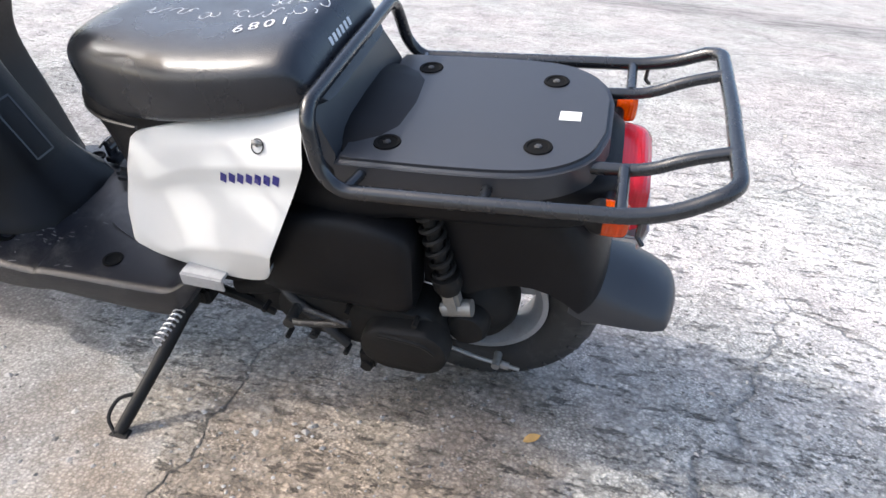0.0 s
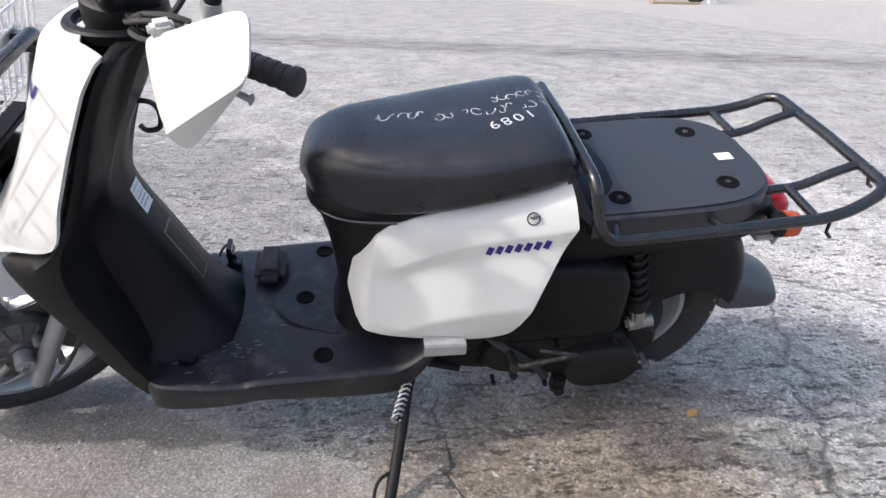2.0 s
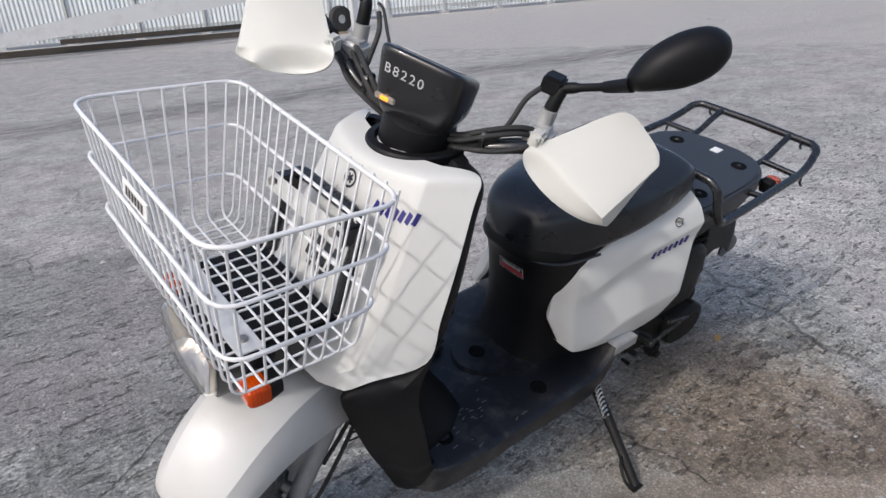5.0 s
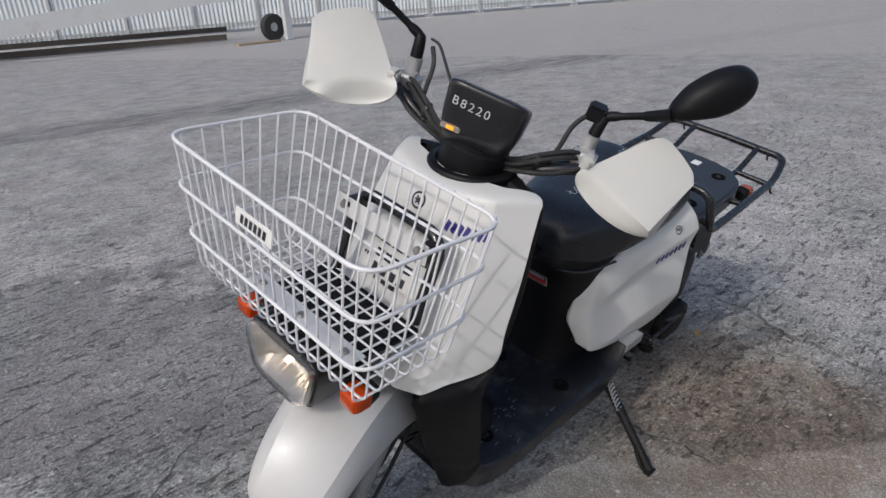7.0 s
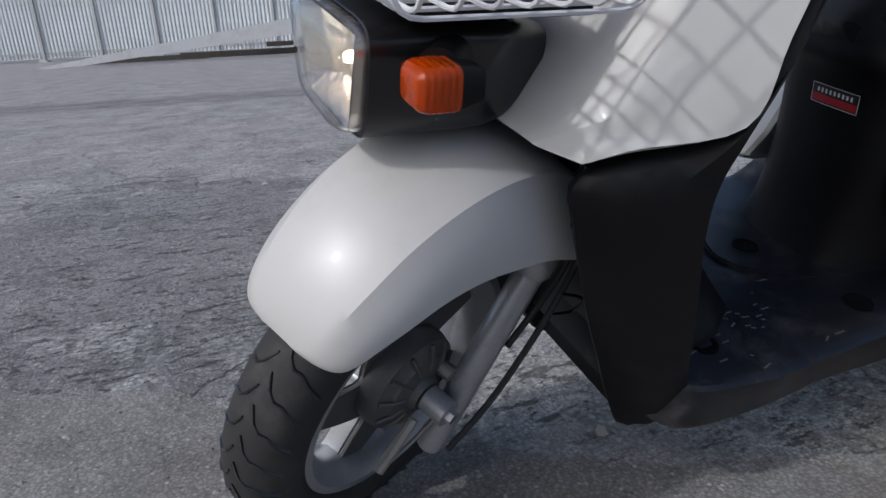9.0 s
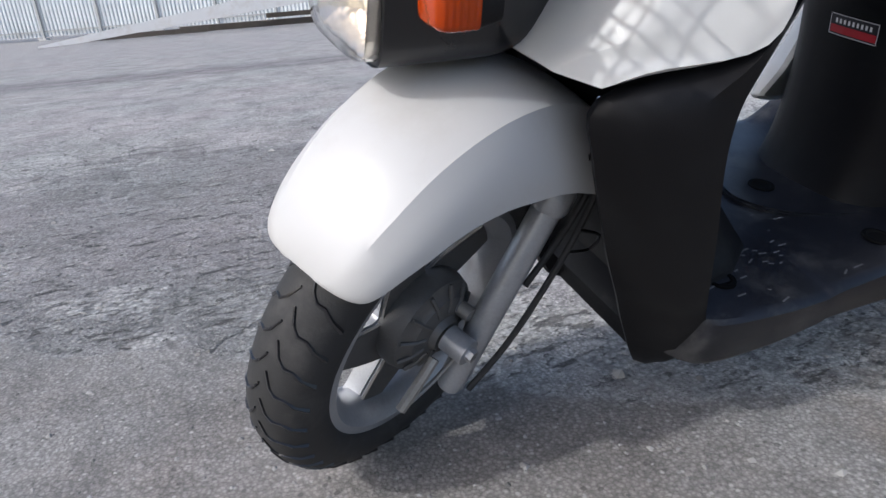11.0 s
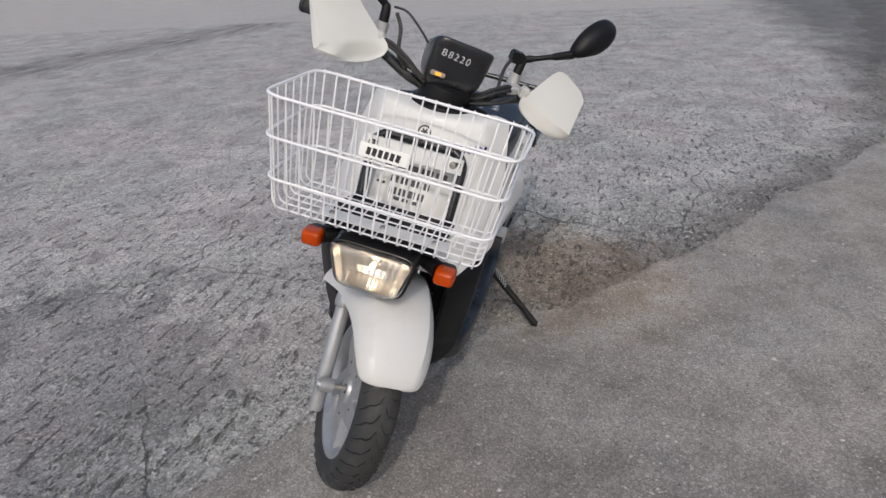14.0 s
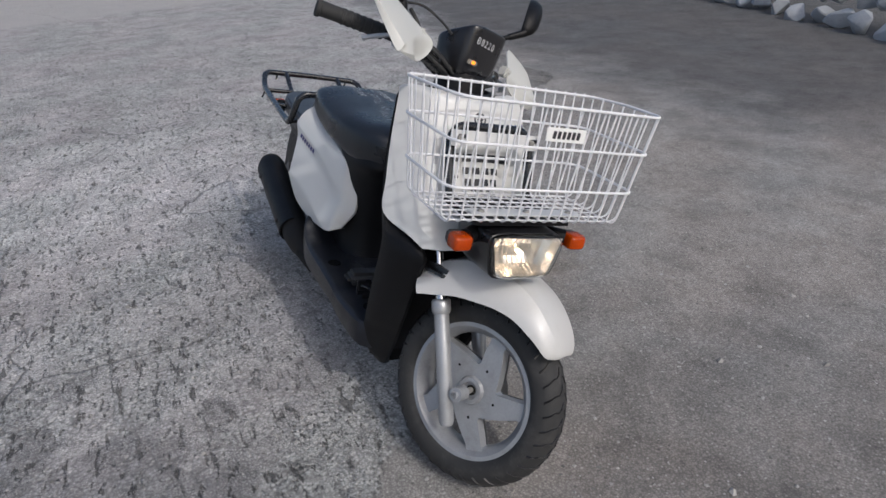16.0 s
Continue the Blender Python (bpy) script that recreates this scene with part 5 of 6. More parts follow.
for s in (-1, 1):
    gd = S("hand_guard", guard(s), GUARD, "creamy white plastic hand guard", under=hb, smooth=32)
    S("guard_tab", joined(box(-0.274, -0.246, s * 0.186 - 0.011, s * 0.186 + 0.011, 0.912, 0.940, 0.005), cyl((-0.278, s * 0.186, 0.930), (-0.268, s * 0.186, 0.930), 0.005, 6)), GUARD, "bolted mounting tab", under=hb)
    d = Vector((0.072, s * 0.1, 0)).normalized()
    g0 = Vector((-0.19, s * 0.245, 0.905))
    reach = 0.012 if s < 0 else 0.048
    gp = [v for k in range(7) for v in (g0 + d * (-0.02 + 0.0145 * k), g0 + d * (-0.019 + 0.0145 * k), g0 + d * (-0.013 + 0.0145 * k), g0 + d * (-0.012 + 0.0145 * k))] + [g0 + d * (0.070 + reach), g0 + d * (0.071 + reach), g0 + d * (0.079 + reach), g0 + d * (0.081 + reach)]
    S("grip", tube(gp, [0.0160, 0.0174, 0.0174, 0.0160] * 7 + [0.0165, 0.0195, 0.0195, 0.017], 16), RUBBER, "ribbed black rubber grip", under=hb)
    lever = [g0 + Vector((-0.03, -s * 0.035, -0.005)), g0 + Vector((-0.045, s * 0.0, -0.012)), g0 + d * 0.03 + Vector((-0.042, 0, -0.020)), g0 + d * (0.050 + reach) + Vector((-0.044, 0, -0.022)), g0 + d * (0.058 + reach) + Vector((-0.044, 0, -0.022))]
    if s > 0:
        lever = [Vector(q) for q in ((-0.225, 0.205, 0.905), (-0.268, 0.240, 0.908), (-0.284, 0.280, 0.904), (-0.258, 0.297, 0.892), (-0.230, 0.306, 0.879), (-0.226, 0.307, 0.877))]
    S("brake_lever", tube(lever, [0.006, 0.006] + [0.0048] * (len(lever) - 3) + [0.008], 8, n=3), ALU, "alloy brake lever", under=hb)
    S("lever_clamp", joined(box(-0.228, -0.186, s * 0.175 - 0.024, s * 0.175 + 0.020, 0.884, 0.926, 0.009, 3), cyl((-0.196, s * 0.174, 0.920), (-0.193, s * 0.175, 0.948), 0.014), cyl((-0.232, s * 0.162, 0.905), (-0.222, s * 0.162, 0.905), 0.006, 6)), CLAMP, "silver grey lever clamp", under=hb)
    if s < 0:
        S("brake_switch", box(-0.196, -0.160, s * 0.163 - 0.017, s * 0.163 + 0.016, 0.968, 0.996, 0.004), BLACK, "black square relay", under=hb)
    for k, (dx, dz, r) in enumerate(((0.0, 0.012, 0.0048), (-0.010, 0.006, 0.0042), (0.010, 0.004, 0.0042), (0.0, -0.008, 0.0052))):
        S("cable", tube([(-0.205 + dx * 0.6, s * 0.178, 0.900 + dz), (-0.235 + dx, s * 0.150, 0.905 + dz * 1.2), (-0.262 + dx, s * 0.112, 0.893 + dz * 1.2), (-0.275 + dx, s * 0.078, 0.876 + dz), (-0.276 + dx * 0.6, s * 0.045, 0.866 + dz * 0.6)], r, 8, n=4), RUBBER, under=hb)
    S("cable_tie", lathe([(0.0155, -0.004), (0.017, -0.003), (0.017, 0.003), (0.0155, 0.004)], "y", 16, (-0.262, s * 0.108, 0.892)), BLACK_GLOSS, under=hb)
    S("cable", tube([(-0.186, s * 0.152, 0.975), (-0.205, s * 0.136, 0.952), (-0.232, s * 0.130, 0.915), (-0.258, s * 0.12, 0.895), (-0.28, s * 0.07, 0.885), (-0.27, s * 0.03, 0.865)], 0.0045, 8, n=4), RUBBER, under=hb)
    S("cable", tube([(-0.245, s * 0.18, 0.905), (-0.275, s * 0.14, 0.888), (-0.285, s * 0.09, 0.872), (-0.275, s * 0.04, 0.85)], 0.004, 8, n=4), RUBBER, under=hb)
    mirror = S("mirror", joined(tube([(-0.194, s * 0.175, 0.935), (-0.186, s * 0.178, 0.972), (-0.182, s * 0.184, 0.984), (-0.186, s * 0.205, 0.996), (-0.198, s * 0.235, 1.015), (-0.206, s * 0.250, 1.025)], [0.0115, 0.011, 0.009, 0.0065, 0.0065, 0.0065], 12, n=3), tube([(-0.200, s * 0.240, 1.018), (-0.206, s * 0.250, 1.025), (-0.218, s * 0.270, 1.040), (-0.221, s * 0.276, 1.045)], [0.0085, 0.0095, 0.0105, 0.012], 12)), BLACK, "black mirror on a stalk")
    neck, along = Vector((-0.222, s * 0.272, 1.043)), Vector((0.064, s * 0.099, 0.085)).normalized()
    facing = Vector((0.94, s * -0.34, 0.05))
    facing = (facing - along * facing.dot(along)).normalized()
    upward = facing.cross(along) * s
    if upward.z < 0:
        upward = -upward
    egg = spline([(a * 0.97, b * 0.98) for a, b in [(0.0, -0.007), (0.0, 0.007), (0.012, 0.020), (0.040, 0.036), (0.085, 0.043), (0.125, 0.036), (0.146, 0.018), (0.149, 0.000), (0.139, -0.018), (0.112, -0.031), (0.070, -0.032), (0.032, -0.021), (0.009, -0.012)]], 3, closed=True)
    def egg_ring(depth, k):
        return [tuple(neck + along * (0.078 + (a - 0.078) * k) + upward * (0.003 + (b - 0.003) * k) + facing * depth) for a, b in egg]
    S("mirror_shell", grid([egg_ring(d, k) for d, k in ((0.004, 0.90), (0.009, 0.93), (0.010, 0.97), (0.006, 1.0), (-0.004, 0.985), (-0.014, 0.93), (-0.023, 0.80), (-0.029, 0.60), (-0.032, 0.34), (-0.033, 0.02))], wrap=True, cap=True), BLACK, under=mirror, smooth=60)
    S("mirror_glass", grid([egg_ring(0.0055, k) for k in (0.91, 0.5, 0.02)], wrap=True), GLASS, "mirror glass", under=mirror)

S("cable", tube([(-0.178, 0.160, 0.985), (-0.205, 0.135, 0.990), (-0.238, 0.105, 0.975), (-0.262, 0.078, 0.955)], 0.0028, 8, n=4), RUBBER, under=hb)

# engine, drive case, muffler, shock, stand
def capsule(x0, z0, r0, x1, z1, r1, y0, y1, n=14):
    pts = []
    for k in range(n + 1):
        a = math.pi / 2 + math.pi * k / n
        pts.append((x0 + r0 * math.cos(a), z0 + r0 * math.sin(a)))
    for k in range(n + 1):
        a = -math.pi / 2 + math.pi * k / n
        pts.append((x1 + r1 * math.cos(a), z1 + r1 * math.sin(a)))
    rows = []
    cx, cz = (x0 + x1) / 2, (z0 + z1) / 2
    for y, k in ((y0, 1.0), (y0 + (y1 - y0) * 0.7, 1.0), (y0 + (y1 - y0) * 0.93, 0.965), (y1, 0.90)):
        rows.append([(cx + (x - cx) * k, y, cz + (z - cz) * k) for x, z in pts])
    return grid(rows, cap=True, wrap=True)


eng = P("engine", joined(loft([ring_x(x, 0.0, z, w, h, 3, 24) for x, z, w, h in ((0.16, 0.20, 0.05, 0.05), (0.22, 0.20, 0.10, 0.07), (0.36, 0.21, 0.12, 0.09), (0.46, 0.22, 0.10, 0.08))], 3)), CASE, "grimy black engine")
P("drive_case", capsule(0.340, 0.226, 0.046, 0.548, 0.216, 0.062, -0.075, -0.150), CASE, "dark belt drive case", under=eng)
P("drive_cover", capsule(0.512, 0.208, 0.050, 0.566, 0.211, 0.053, -0.140, -0.183), CASE, "rounded clutch cover", under=eng)
P("cover_rib", tube([(0.500, -0.1815, 0.243), (0.535, -0.184, 0.245), (0.575, -0.184, 0.240), (0.596, -0.182, 0.222)], 0.004, 8, n=4), CASE, under=eng)
P("engine_hose", tube([(0.285, -0.12, 0.285), (0.33, -0.15, 0.262), (0.39, -0.165, 0.225), (0.43, -0.160, 0.175)], 0.009, 10, n=4), RUBBER, "rubber breather hose", under=eng)
P("case_foot", joined(box(0.452, 0.480, -0.165, -0.135, 0.118, 0.165, 0.005), cyl((0.466, -0.172, 0.132), (0.466, -0.130, 0.132), 0.011, 12)), CASE, "stand bracket under the case", under=eng)
P("mount_bracket", joined(tube([(0.470, -0.118, 0.292), (0.500, -0.130, 0.288), (0.532, -0.135, 0.270)], [0.013, 0.017, 0.012], 10, n=3), cyl((0.500, -0.150, 0.288), (0.500, -0.115, 0.288), 0.009, 6)), DULL, "scuffed alloy engine bracket", under=eng)
for bx, bz in ((0.300, 0.300), (0.365, 0.175), (0.405, 0.190)):
    P("stray_bolt", joined(cyl((bx, -0.120, bz), (bx, -0.158, bz), 0.0085, 10), cyl((bx, -0.155, bz), (bx, -0.163, bz), 0.006, 6)), WORNM, under=eng)
P("kick_lever", joined(tube([(0.347, -0.15, 0.250), (0.347, -0.192, 0.250), (0.39, -0.200, 0.262), (0.462, -0.208, 0.290)], 0.0065, 10, n=3), tube([(0.462, -0.214, 0.293), (0.43, -0.211, 0.298), (0.387, -0.206, 0.304)], 0.0048, 10)), WORNM, "worn kick starter lever", under=eng)
P("case_bolt", cyl((0.347, -0.150, 0.250), (0.347, -0.203, 0.250), 0.010, 12), WORNM, under=eng)
P("swing_link", tube([(0.10, -0.10, 0.195), (0.20, -0.10, 0.17), (0.26, -0.10, 0.15)], 0.010, 8), CASE, under=eng)
P("brake_arm", joined(tube([(0.60, -0.085, 0.130), (0.66, -0.088, 0.118), (0.735, -0.088, 0.108)], 0.004, 6), cyl((0.691, -0.065, 0.114), (0.691, -0.098, 0.114), 0.008, 10), cyl((0.700, -0.088, 0.113), (0.715, -0.088, 0.111), 0.0075, 8)), DULL, "rear brake rod and arm", under=eng)
P("rear_hub_case", lathe([(0.0, -0.126), (0.030, -0.125), (0.037, -0.117), (0.039, -0.092), (0.068, -0.074), (0.080, -0.052), (0.080, -0.02)], "y", 40, (0.637, 0, 0.229)), CASE, under=eng)

P("air_box", loft([ring_x(x, -0.128, z, w, h, 5, 28) for x, z, w, h in ((0.300, 0.350, 0.034, 0.050), (0.320, 0.365, 0.044, 0.085), (0.44, 0.378, 0.048, 0.094), (0.530, 0.372, 0.047, 0.088), (0.556, 0.362, 0.036, 0.066))], 3), BLACK, "black plastic air cleaner box", under=eng)
P("belt_duct", tube([(0.20, -0.095, 0.215), (0.26, -0.10, 0.235), (0.32, -0.10, 0.26)], 0.026, 12, n=3), CASE, under=eng)
for bx, bz in ((0.285, 0.235), (0.32, 0.175), (0.43, 0.162), (0.535, 0.155), (0.608, 0.21), (0.56, 0.272), (0.44, 0.268)):
    P("case_screw", cyl((bx, -0.150, bz), (bx, -0.1735, bz), 0.005, 6), CASE, under=eng)

coil = [(0.017 * math.cos(k * 0.5), 0.017 * math.sin(k * 0.5), -0.075 + 0.15 * k / 82) for k in range(83)]
sh_m = Matrix.Translation((0.586, -0.124, 0.415)) @ Vector((-0.036, 0, 0.152)).to_track_quat("Z", "Y").to_matrix().to_4x4()
shock = P("rear_shock", moved(joined(cyl((0, 0, -0.12), (0, 0, 0.12), 0.012), lathe([(0.0, -0.098), (0.018, -0.096), (0.0245, -0.082), (0.0245, -0.060), (0.0, -0.058)], "z", 20)), sh_m), CASE, "black rear shock absorber")
P("spring", moved(tube(coil, 0.0048, 6), sh_m), CASE, under=shock)
P("lower_mount", moved(joined(box(-0.015, 0.015, -0.014, 0.014, -0.140, -0.075, 0.006), cyl((0, -0.020, -0.136), (0, 0.03, -0.136), 0.015), cyl((0, -0.025, -0.136), (0, -0.018, -0.136), 0.009, 6)), sh_m), DULL, "bare alloy lower mount", under=shock)

muf = P("muffler", joined(tube([(0.22, 0.17, 0.185), (0.27, 0.173, 0.20), (0.32, 0.178, 0.215), (0.74, 0.178, 0.315), (0.775, 0.178, 0.322), (0.79, 0.178, 0.325)], [0.022, 0.041, 0.047, 0.049, 0.044, 0.026], 20)), CASE, "matt black exhaust silencer")
P("heat_shield", moved(loft([[(x, 0.006 + 0.051 * math.sin(a), 0.051 * math.cos(a)) for a in [radians(d) for d in range(10, 171, 16)]] + [(x, 0.006 + 0.046 * math.sin(a), 0.046 * math.cos(a)) for a in [radians(d) for d in range(170, 9, -16)]] for x in (-0.20, 0.0, 0.20)], 2), Matrix.Translation((0.545, 0.178, 0.268)) @ Matrix.Rotation(radians(-13.4), 4, "Y")), BLACK, "black heat shield", under=muf)
for x, z in ((0.40, 0.235), (0.68, 0.30)):
    P("shield_bolt", cyl((x, 0.227, z), (x, 0.240, z), 0.008, 12), BLACK_GLOSS, under=muf)
P("exhaust_pipe", tube([(0.24, 0.19, 0.19), (0.16, 0.15, 0.155), (0.12, 0.08, 0.15), (0.16, 0.02, 0.17)], 0.016, 10, n=4), CASE, under=muf)

# rear mudguard
def rear_guard():
    rows = []
    for v in [k / 14 for k in range(15)]:
        row = []
        corner = 0.700 + 0.116 * (1 - (1 - v) ** 2.2)
        for k in range(41):
            u = -1 + 2 * k / 40
            a = abs(u)
            if a > 0.5:
                # side skirt, from the shock to the rear corner
                f = (1 - a) / 0.5
                x, y = 0.560 + (corner - 0.560) * f, 0.100 + 0.011 * min(1.0, f / 0.3) - 0.003 * f * f
                zb = (0.312 if f < 0.3 else 0.312 + 0.038 * math.sin(min(1.0, (f - 0.3) / 0.35) * math.pi / 2)) - 0.040 * max(0.0, (f - 0.65) / 0.35) ** 2
            else:
                th = (0.5 - a) / 0.5 * math.pi / 2
                x, y = corner + 0.032 * math.sin(th), 0.108 * math.cos(th) ** 0.7
                zb = 0.310 + 0.04 * math.sin(th)
            row.append((x, math.copysign(y * (0.92 + 0.08 * min(1, v * 3)), u), 0.535 + (zb - 0.535) * v))
        rows.append(row)
    return grid(rows, thick=-0.004)
rg = P("rear_mudguard", rear_guard(), BLACK, "black plastic rear mudguard with deep side skirts", smooth=60)
P("mud_flap", grid([[(x - 0.012 * abs(q) ** 2, w * math.copysign(min(1.0, abs(q) / 0.9), q), z - d * min(1.0, abs(q) / 0.9) ** 2.2 - lip * max(0.0, (abs(q) - 0.9) / 0.1)) for q in [-1 + k / 12 for k in range(25)]] for x, z, w, d, lip in spline([(0.812, 0.395, 0.094, 0.040, 0.060), (0.838, 0.372, 0.092, 0.040, 0.052), (0.872, 0.352, 0.088, 0.036, 0.040), (0.910, 0.334, 0.083, 0.032, 0.030), (0.945, 0.316, 0.077, 0.026, 0.022), (0.962, 0.304, 0.071, 0.020, 0.016), (0.968, 0.290, 0.066, 0.016, 0.010)], 4)], thick=-0.005), BEDM, "grey black tail flap", under=rg, smooth=50)

P("inner_guard", moved(slab([(0.47, 0.330), (0.66, 0.345), (0.66, 0.52), (0.47, 0.52)], 0.078, 0.084, 0.0), Matrix.Rotation(radians(90), 4, "X")), BLACK, "black inner guard behind the shock", under=rg)

stand = P("side_stand", joined(tube([(0.150, -0.165, 0.235), (0.140, -0.20, 0.215), (0.118, -0.29, 0.158), (0.092, -0.385, 0.098)], [0.014, 0.012, 0.011, 0.010], 10, n=4), box(0.135, 0.175, -0.17, -0.12, 0.21, 0.25, 0.006)), CASE, "black steel side stand")
P("stand_hoop", tube([(0.108, -0.325, 0.135), (0.078, -0.345, 0.135), (0.068, -0.372, 0.115), (0.085, -0.388, 0.097)], 0.0035, 6, n=4), CASE, under=stand)
P("stand_spring", tube([(0.138 + 0.009 * math.cos(k * 0.9) - 0.0005 * k, -0.205 - 0.0011 * k, 0.226 - 0.0007 * k + 0.009 * math.sin(k * 0.9)) for k in range(50)], 0.0022, 5), STEEL, "bare coil spring", under=stand)
P("stand_foot", slab([(0.075, -0.395), (0.112, -0.395), (0.108, -0.375), (0.080, -0.375)], 0.090, 0.098, 0.002), CASE, under=stand)


# ---- marks and small fittings ----
bpy.context.view_layer.update()


def laid(ob, origin, u, v, strokes, width, lift=0.0007, back=0.06, step=0.004):
    """Flat strokes laid on a surface: each a polyline in the plane of u and v round origin, carried onto ob along the plane's normal."""
    o, u, v = Vector(origin), Vector(u).normalized(), Vector(v).normalized()
    n = u.cross(v).normalized()
    bm = bmesh.new()
    for st in strokes:
        pts, wd = (st[0], st[1]) if isinstance(st, tuple) and isinstance(st[0], list) else (st, width)
        fine = []
        for (a, b), (c, d) in zip(pts[:-1], pts[1:]):
            k = max(1, int(math.hypot(c - a, d - b) / step))
            fine += [(a + (c - a) * i / k, b + (d - b) * i / k) for i in range(k)]
        fine.append(pts[-1])
        prev = None
        for i, (a, b) in enumerate(fine):
            q, w = fine[max(i - 1, 0)], fine[min(i + 1, len(fine) - 1)]
            dx, dy = w[0] - q[0], w[1] - q[1]
            m = math.hypot(dx, dy) or 1
            dx, dy = -dy / m * wd / 2, dx / m * wd / 2
            row = []
            for f in (-1, 0, 1):
                p = o + u * (a + dx * f) + v * (b + dy * f)
                hit, loc, nor, _ = ob.ray_cast(p + n * back, -n, distance=back * 3)
                if not hit:
                    row = None
                    break
                if nor.dot(n) < 0:
                    nor = -nor
                row.append(bm.verts.new(loc + nor * lift))
            if row and prev:
                for i2 in (0, 1):
                    bm.faces.new((prev[i2], prev[i2 + 1], row[i2 + 1], row[i2]))
            prev = row
    return bm


def bars(total, height, count, slant=0.0, gap=0.25):
    """Upright bars in place of a word."""
    w = total / count
    return [([(-total / 2 + w * (k + 0.5) - slant * height / 2, -height / 2), (-total / 2 + w * (k + 0.5) + slant * height / 2, height / 2)], w * (1 - gap)) for k in range(count)]


def rect(w, h):
    return [([(-w / 2, 0), (w / 2, 0)], h)]


covers = [o for o in scooter.children if o.name.startswith("side_cover")]
for ob in covers:
    side = -1 if ob.data.vertices[0].co.y < 0 else 1
    at = (0.322, side * 0.20, 0.531)
    u = (0.113, 0, 0.026) if side < 0 else (-0.113, 0, -0.026)
    v = (-0.026, 0, 0.113)
    for st in bars(0.112, 0.0155, 7, 0.55, 0.35):
        P("model_mark", laid(ob, at, u, v, [st], 0.02), BLUE, "dark blue slanted bar of the model mark", under=ob, smooth=0)
    if side < 0:
        P("lock_surround", laid(ob, (0.342, -0.178, 0.589), (1, 0, 0), (0, 0.57, 0.82), [[(0.0100 * math.cos(k * 0.35), 0.0100 * math.sin(k * 0.35)) for k in range(19)]], 0.0022, 0.0012), INK, under=ob, smooth=0)

for st in bars(0.080, 0.013, 7, 0.5, 0.35):
    P("model_mark", laid(cover, (-0.382, -0.095, 0.790), (0.043, -0.069, 0.006), (-0.25, -0.15, 1), [st], 0.02), BLUE, "dark blue slanted bar of the model mark", under=cover, smooth=0)
ring = [(0.0135 * math.cos(k * math.pi / 14), 0.0135 * math.sin(k * math.pi / 14)) for k in range(29)]
P("maker_badge", laid(cover, (-0.40, 0.006, 0.803), (0, -1, 0), (0.45, 0, 1), [ring, [(-0.008, 0), (0.008, 0)], [(-0.005, -0.007), (0.005, 0.007)], [(-0.005, 0.007), (0.005, -0.007)]], 0.004), INK, "round dark badge", under=cover, smooth=0)
slots = []
for z, half, n, h in ((0.045, 0.080, 5, 0.018), (0.016, 0.048, 4, 0.015), (-0.010, 0.044, 4, 0.016), (-0.026, 0.030, 3, 0.008)):
    w = 2 * half / n
    slots += [([(-half + w * k + 0.003, z), (-half + w * (k + 1) - 0.003, z)], h) for k in range(n)]
P("grille", laid(cover, (-0.45, 0.006, 0.680), (0, -1, 0), (0.48, 0, 1), slots, 0.015, 0.0012), BLACK_GLOSS, "dark slotted grille in the front cover", under=cover, smooth=0)
P("tiny_label", laid(cover, (-0.45, 0.072, 0.682), (0, -1, 0), (0.48, 0, 1), bars(0.022, 0.006, 3), 0.006), INK, under=cover, smooth=0)
npl = [o for o in basket.children if o.name.startswith("name_plate")][0]
P("maker_mark", laid(npl, (-0.7145, 0.006, 0.852), (0, -1, 0), (0.1, 0, 1), bars(0.066, 0.014, 6, 0.15, 0.3), 0.012, 0.0005), INK, "dark maker's mark in plain bars", under=basket, smooth=0)

# chalk scrawl on the saddle, worn and unreadable
rc = random.Random(11)
ch = []
for x0, x1, v0, h in ((0.20, 0.39, -0.012, 0.024), (0.30, 0.385, 0.026, 0.022), (0.09, 0.19, 0.006, 0.020)):
    x = x0
    while x < x1:
        y, w, turn, lean = v0 + rc.uniform(-0.004, 0.004), rc.uniform(0.005, 0.010), rc.uniform(120, 330), rc.uniform(-0.3, 0.5)
        a0, g = rc.uniform(0, 360), h * rc.uniform(0.35, 0.55)
        ch.append([(x + w * math.cos(radians(a0 + turn * k / 9)) + lean * g * math.sin(radians(a0 + turn * k / 9)), y + g * math.sin(radians(a0 + turn * k / 9))) for k in range(10)])
        x += rc.choice((0.015, 0.019, 0.024))
P("chalk_writing", laid(seat_ob, (0, 0, 0.70), (1, 0, 0), (0, 1, 0), ch, 0.0016, 0.0006), CHALK, "faint white chalk strokes", under=seat_ob, smooth=0)["kind"] = "stuff"
P("maker_print", laid(seat_ob, (0.408, 0.0, 0.685), (0, 1, 0), (-0.6, 0, 1), bars(0.085, 0.012, 6, 0.1, 0.4), 0.012, 0.0006), SILVER, "silver print on the saddle's rear edge", under=seat_ob, smooth=0)
# piping where the saddle meets its base
P("seat_seam", tube([(x, s * w, z) for s in (-1,) for x, w, z in spline([(-0.030, 0.03, 0.561), (-0.010, 0.082, 0.553), (0.04, 0.114, 0.549), (0.12, 0.137, 0.558)], 4)], 0.003, 6), BLACK_GLOSS, "thin seam round the saddle base", under=seat_ob)

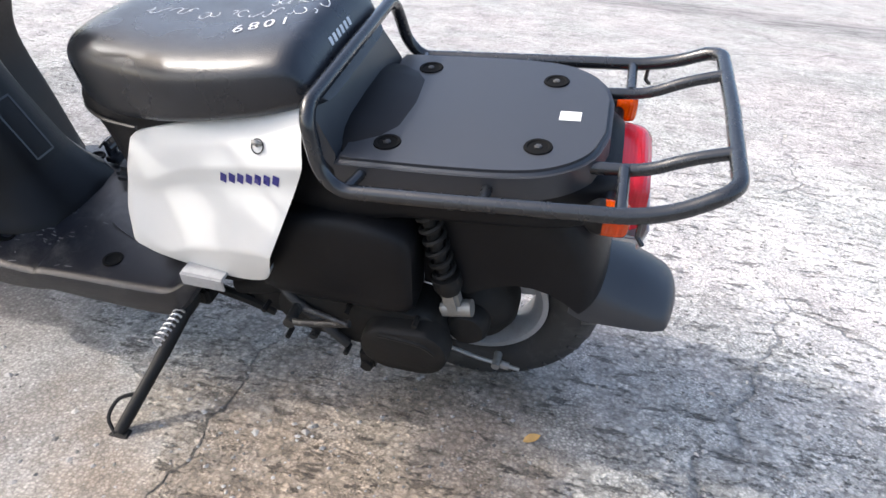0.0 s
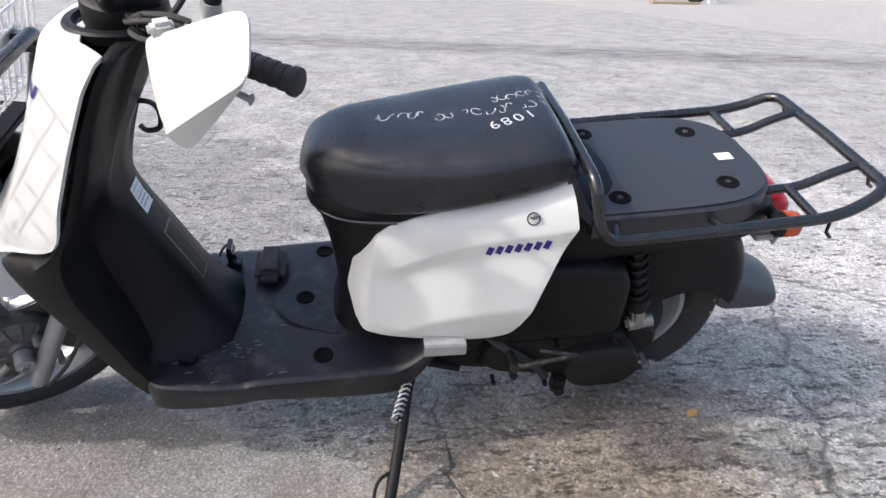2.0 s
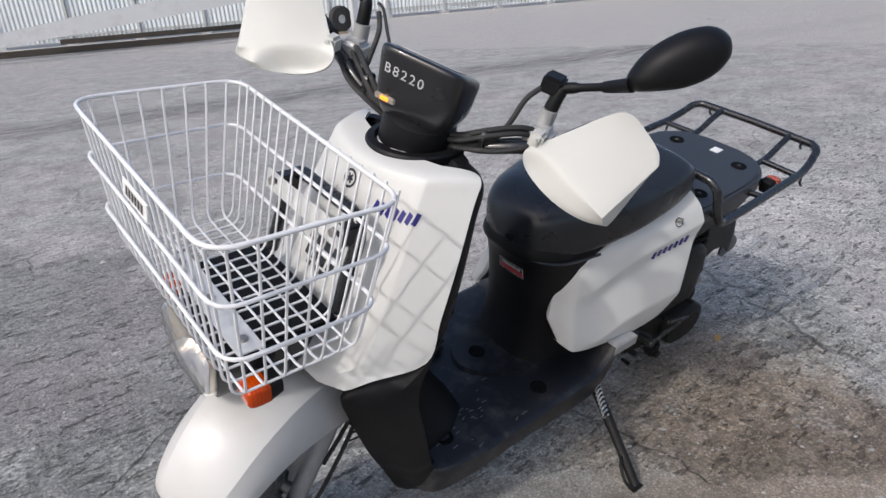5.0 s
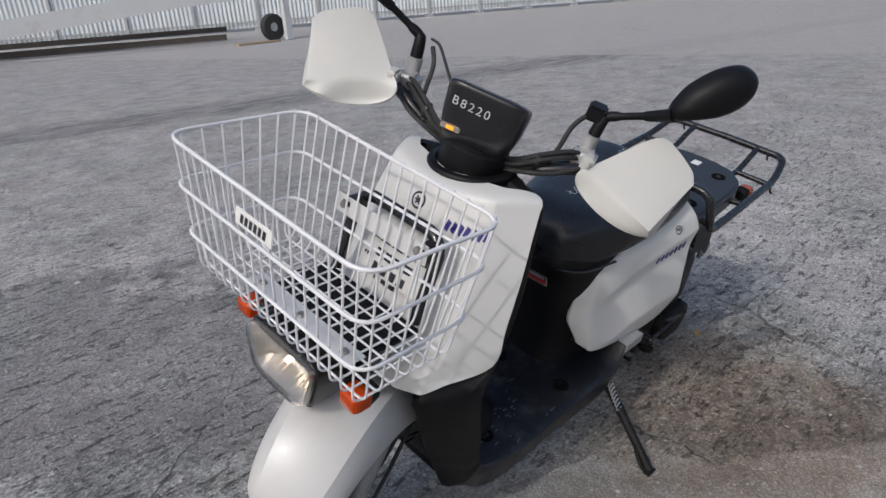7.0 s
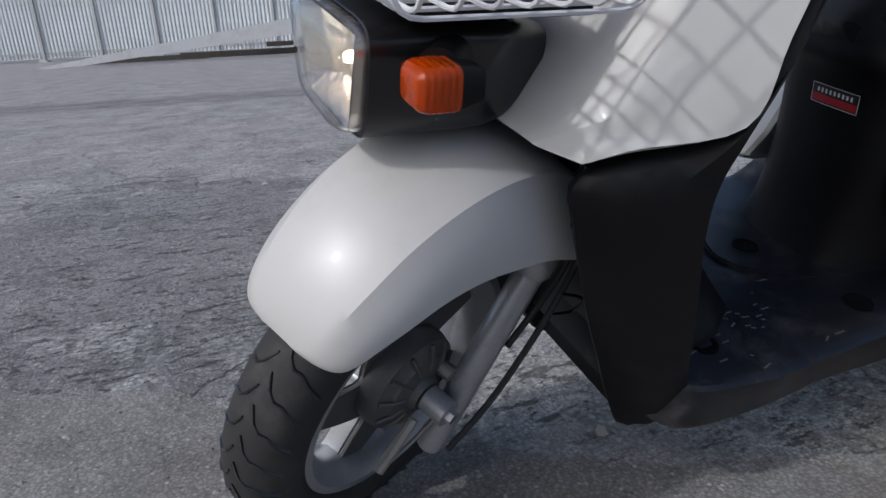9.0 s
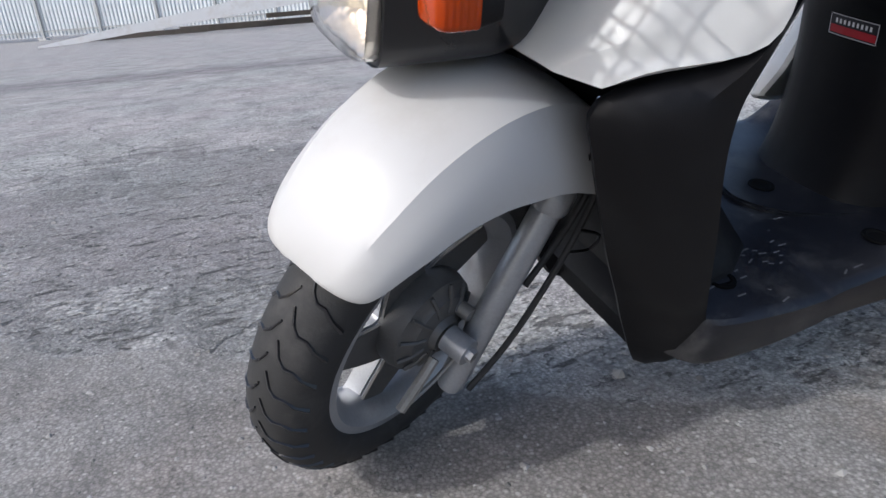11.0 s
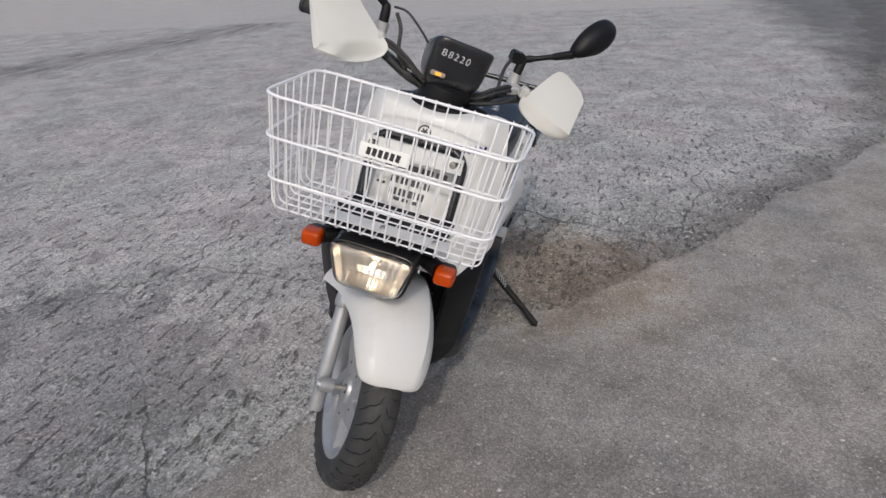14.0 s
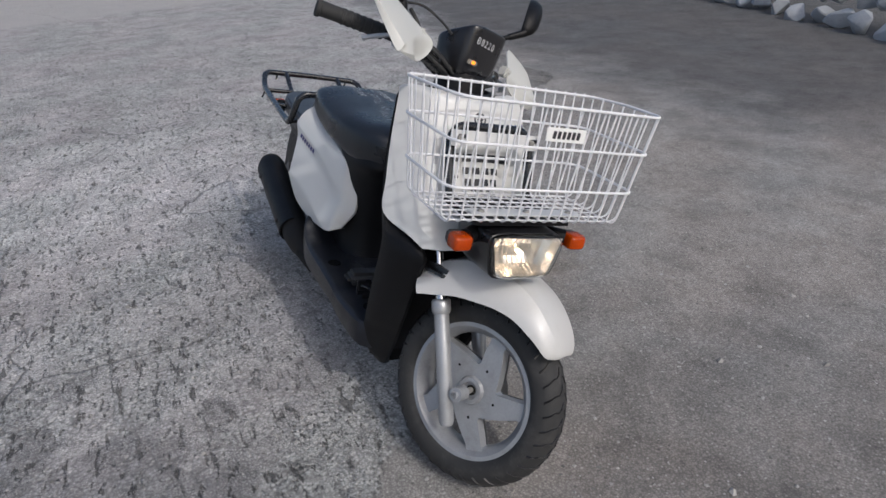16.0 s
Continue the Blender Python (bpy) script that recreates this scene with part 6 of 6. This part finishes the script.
# number written on the instrument pod
def written(text, size):
    cu = bpy.data.curves.new("writing", "FONT")
    cu.body, cu.size, cu.align_x, cu.align_y, cu.space_character, cu.offset = text, size, "CENTER", "CENTER", 1.30, 0.0
    tmp = bpy.data.objects.new("writing", cu)
    scene.collection.objects.link(tmp)
    me = bpy.data.meshes.new_from_object(tmp.evaluated_get(bpy.context.evaluated_depsgraph_get()))
    bm = bmesh.new()
    bm.from_mesh(me)
    bpy.data.objects.remove(tmp)
    bpy.data.curves.remove(cu)
    bpy.data.meshes.remove(me)
    return bm


def on_surface(ob, bm, origin, u, v, lift=0.0008):
    o, u, v = Vector(origin), Vector(u).normalized(), Vector(v).normalized()
    n = u.cross(v).normalized()
    bmesh.ops.triangulate(bm, faces=bm.faces)
    for vert in bm.verts:
        p = o + u * vert.co.x + v * vert.co.y
        hit, loc, nor, _ = ob.ray_cast(p + n * 0.06, -n, distance=0.2)
        vert.co = loc + n * lift if hit else p
    return bm


def turned_dir(d):
    return TURNED.to_3x3() @ Vector(d)


P("chalked_digits", on_surface(seat_ob, written("1089", 0.034), (0.315, -0.055, 0.69), (-1, -0.28, 0), (0.28, -1, 0)), CHALK, "white chalked digits", under=seat_ob, smooth=0)
P("chalked_number", on_surface(mt, written("B8220", 0.022), TURNED @ Vector((-0.323, 0.022, 0.959)), turned_dir((0, -1, -0.04)), turned_dir((0.05, -0.05, 1))), CHALK, "white hand-written number", under=mt, smooth=0)

# stickers
P("warning_label", laid(shield, (-0.325, 0.0, 0.535), (0, 1, 0), (-0.1, 0, 1), [([(-0.022, 0), (0.022, 0)], 0.052)], 0.05, 0.0008), PAPER, "white warning label", under=shield, smooth=0)
P("warning_print", laid(shield, (-0.325, 0.0, 0.535), (0, 1, 0), (-0.1, 0, 1), [([(-0.018, 0.018 - 0.008 * k), (0.018, 0.018 - 0.008 * k)], 0.003) for k in range(5)], 0.003, 0.0014), mat("print_grey", (0.3, 0.32, 0.4), 0.5), under=shield, smooth=0)
sbx = [o for o in scooter.children if o.name.startswith("seat_box")][0]
P("shop_label", laid(sbx, (-0.013, -0.012, 0.50), (0, -1, 0), (0, 0, 1), rect(0.066, 0.026), 0.04, 0.0008), INK, "small dark and red shop label", under=sbx, smooth=0)
P("label_band", laid(sbx, (-0.013, -0.012, 0.494), (0, -1, 0), (0, 0, 1), rect(0.064, 0.010), 0.02, 0.0013), REDINK, under=sbx, smooth=0)
P("label_print", laid(sbx, (-0.013, -0.012, 0.505), (0, -1, 0), (0, 0, 1), bars(0.054, 0.006, 9, 0, 0.5), 0.02, 0.0016), PAPER, under=sbx, smooth=0)
P("label_edge", laid(sbx, (-0.013, -0.012, 0.500), (0, -1, 0), (0, 0, 1), [[(-0.033, -0.013), (0.033, -0.013), (0.033, 0.013), (-0.033, 0.013), (-0.033, -0.013)]], 0.001, 0.0018), SILVER, under=sbx, smooth=0)
P("vent_recess", laid(shield, (-0.25, 0.0, 0.42), (0, 1, 0), (-0.4, 0, 1), [[(-0.022, -0.06), (0.022, -0.06), (0.022, 0.06), (-0.022, 0.06), (-0.022, -0.06)]], 0.004, 0.001), BLACK_GLOSS, "outline of a long hatch", under=shield, smooth=0)
P("bag_hook", tube([(-0.29, 0.0, 0.715), (-0.268, 0.0, 0.712), (-0.258, 0.0, 0.695), (-0.262, 0.0, 0.668), (-0.283, 0.0, 0.662), (-0.292, 0.0, 0.672)], 0.0045, 8, n=3), BLACK_GLOSS, "black bag hook", under=shield)

# scuffs on the footboard
rf = random.Random(3)
sc_ = []
for _ in range(46):
    x, y, a, l = rf.gauss(-0.20, 0.05), rf.gauss(-0.09, 0.05), rf.uniform(-0.6, 0.6), rf.uniform(0.004, 0.016)
    sc_.append([(x, y), (x + l * math.cos(a), y + l * math.sin(a))])
P("scuffing", laid(floor_ob, (0, 0, 0.26), (1, 0, 0), (0, 1, 0), sc_, 0.0022, 0.0005), mat("scuff", (0.13, 0.13, 0.13), 0.8), "pale scuffs", under=floor_ob, smooth=0)["kind"] = "stuff"

# brake and throttle cables down to the wheel
for k, pts in enumerate((((-0.27, -0.02, 0.86), (-0.37, -0.06, 0.70), (-0.43, -0.085, 0.50), (-0.47, -0.098, 0.36), (-0.54, -0.095, 0.22), (-0.60, -0.085, 0.145)), ((-0.28, 0.01, 0.86), (-0.36, -0.045, 0.66), (-0.42, -0.07, 0.48), (-0.46, -0.085, 0.37), (-0.52, -0.078, 0.27)))):
    S("cable", tube(pts, 0.0042, 8, n=5), RUBBER, under=fk)
S("cable_guide", tube([(-0.49, -0.105, 0.36), (-0.46, -0.118, 0.345), (-0.455, -0.112, 0.315), (-0.485, -0.10, 0.32)], 0.002, 6, n=3), BLACK_GLOSS, under=fk)
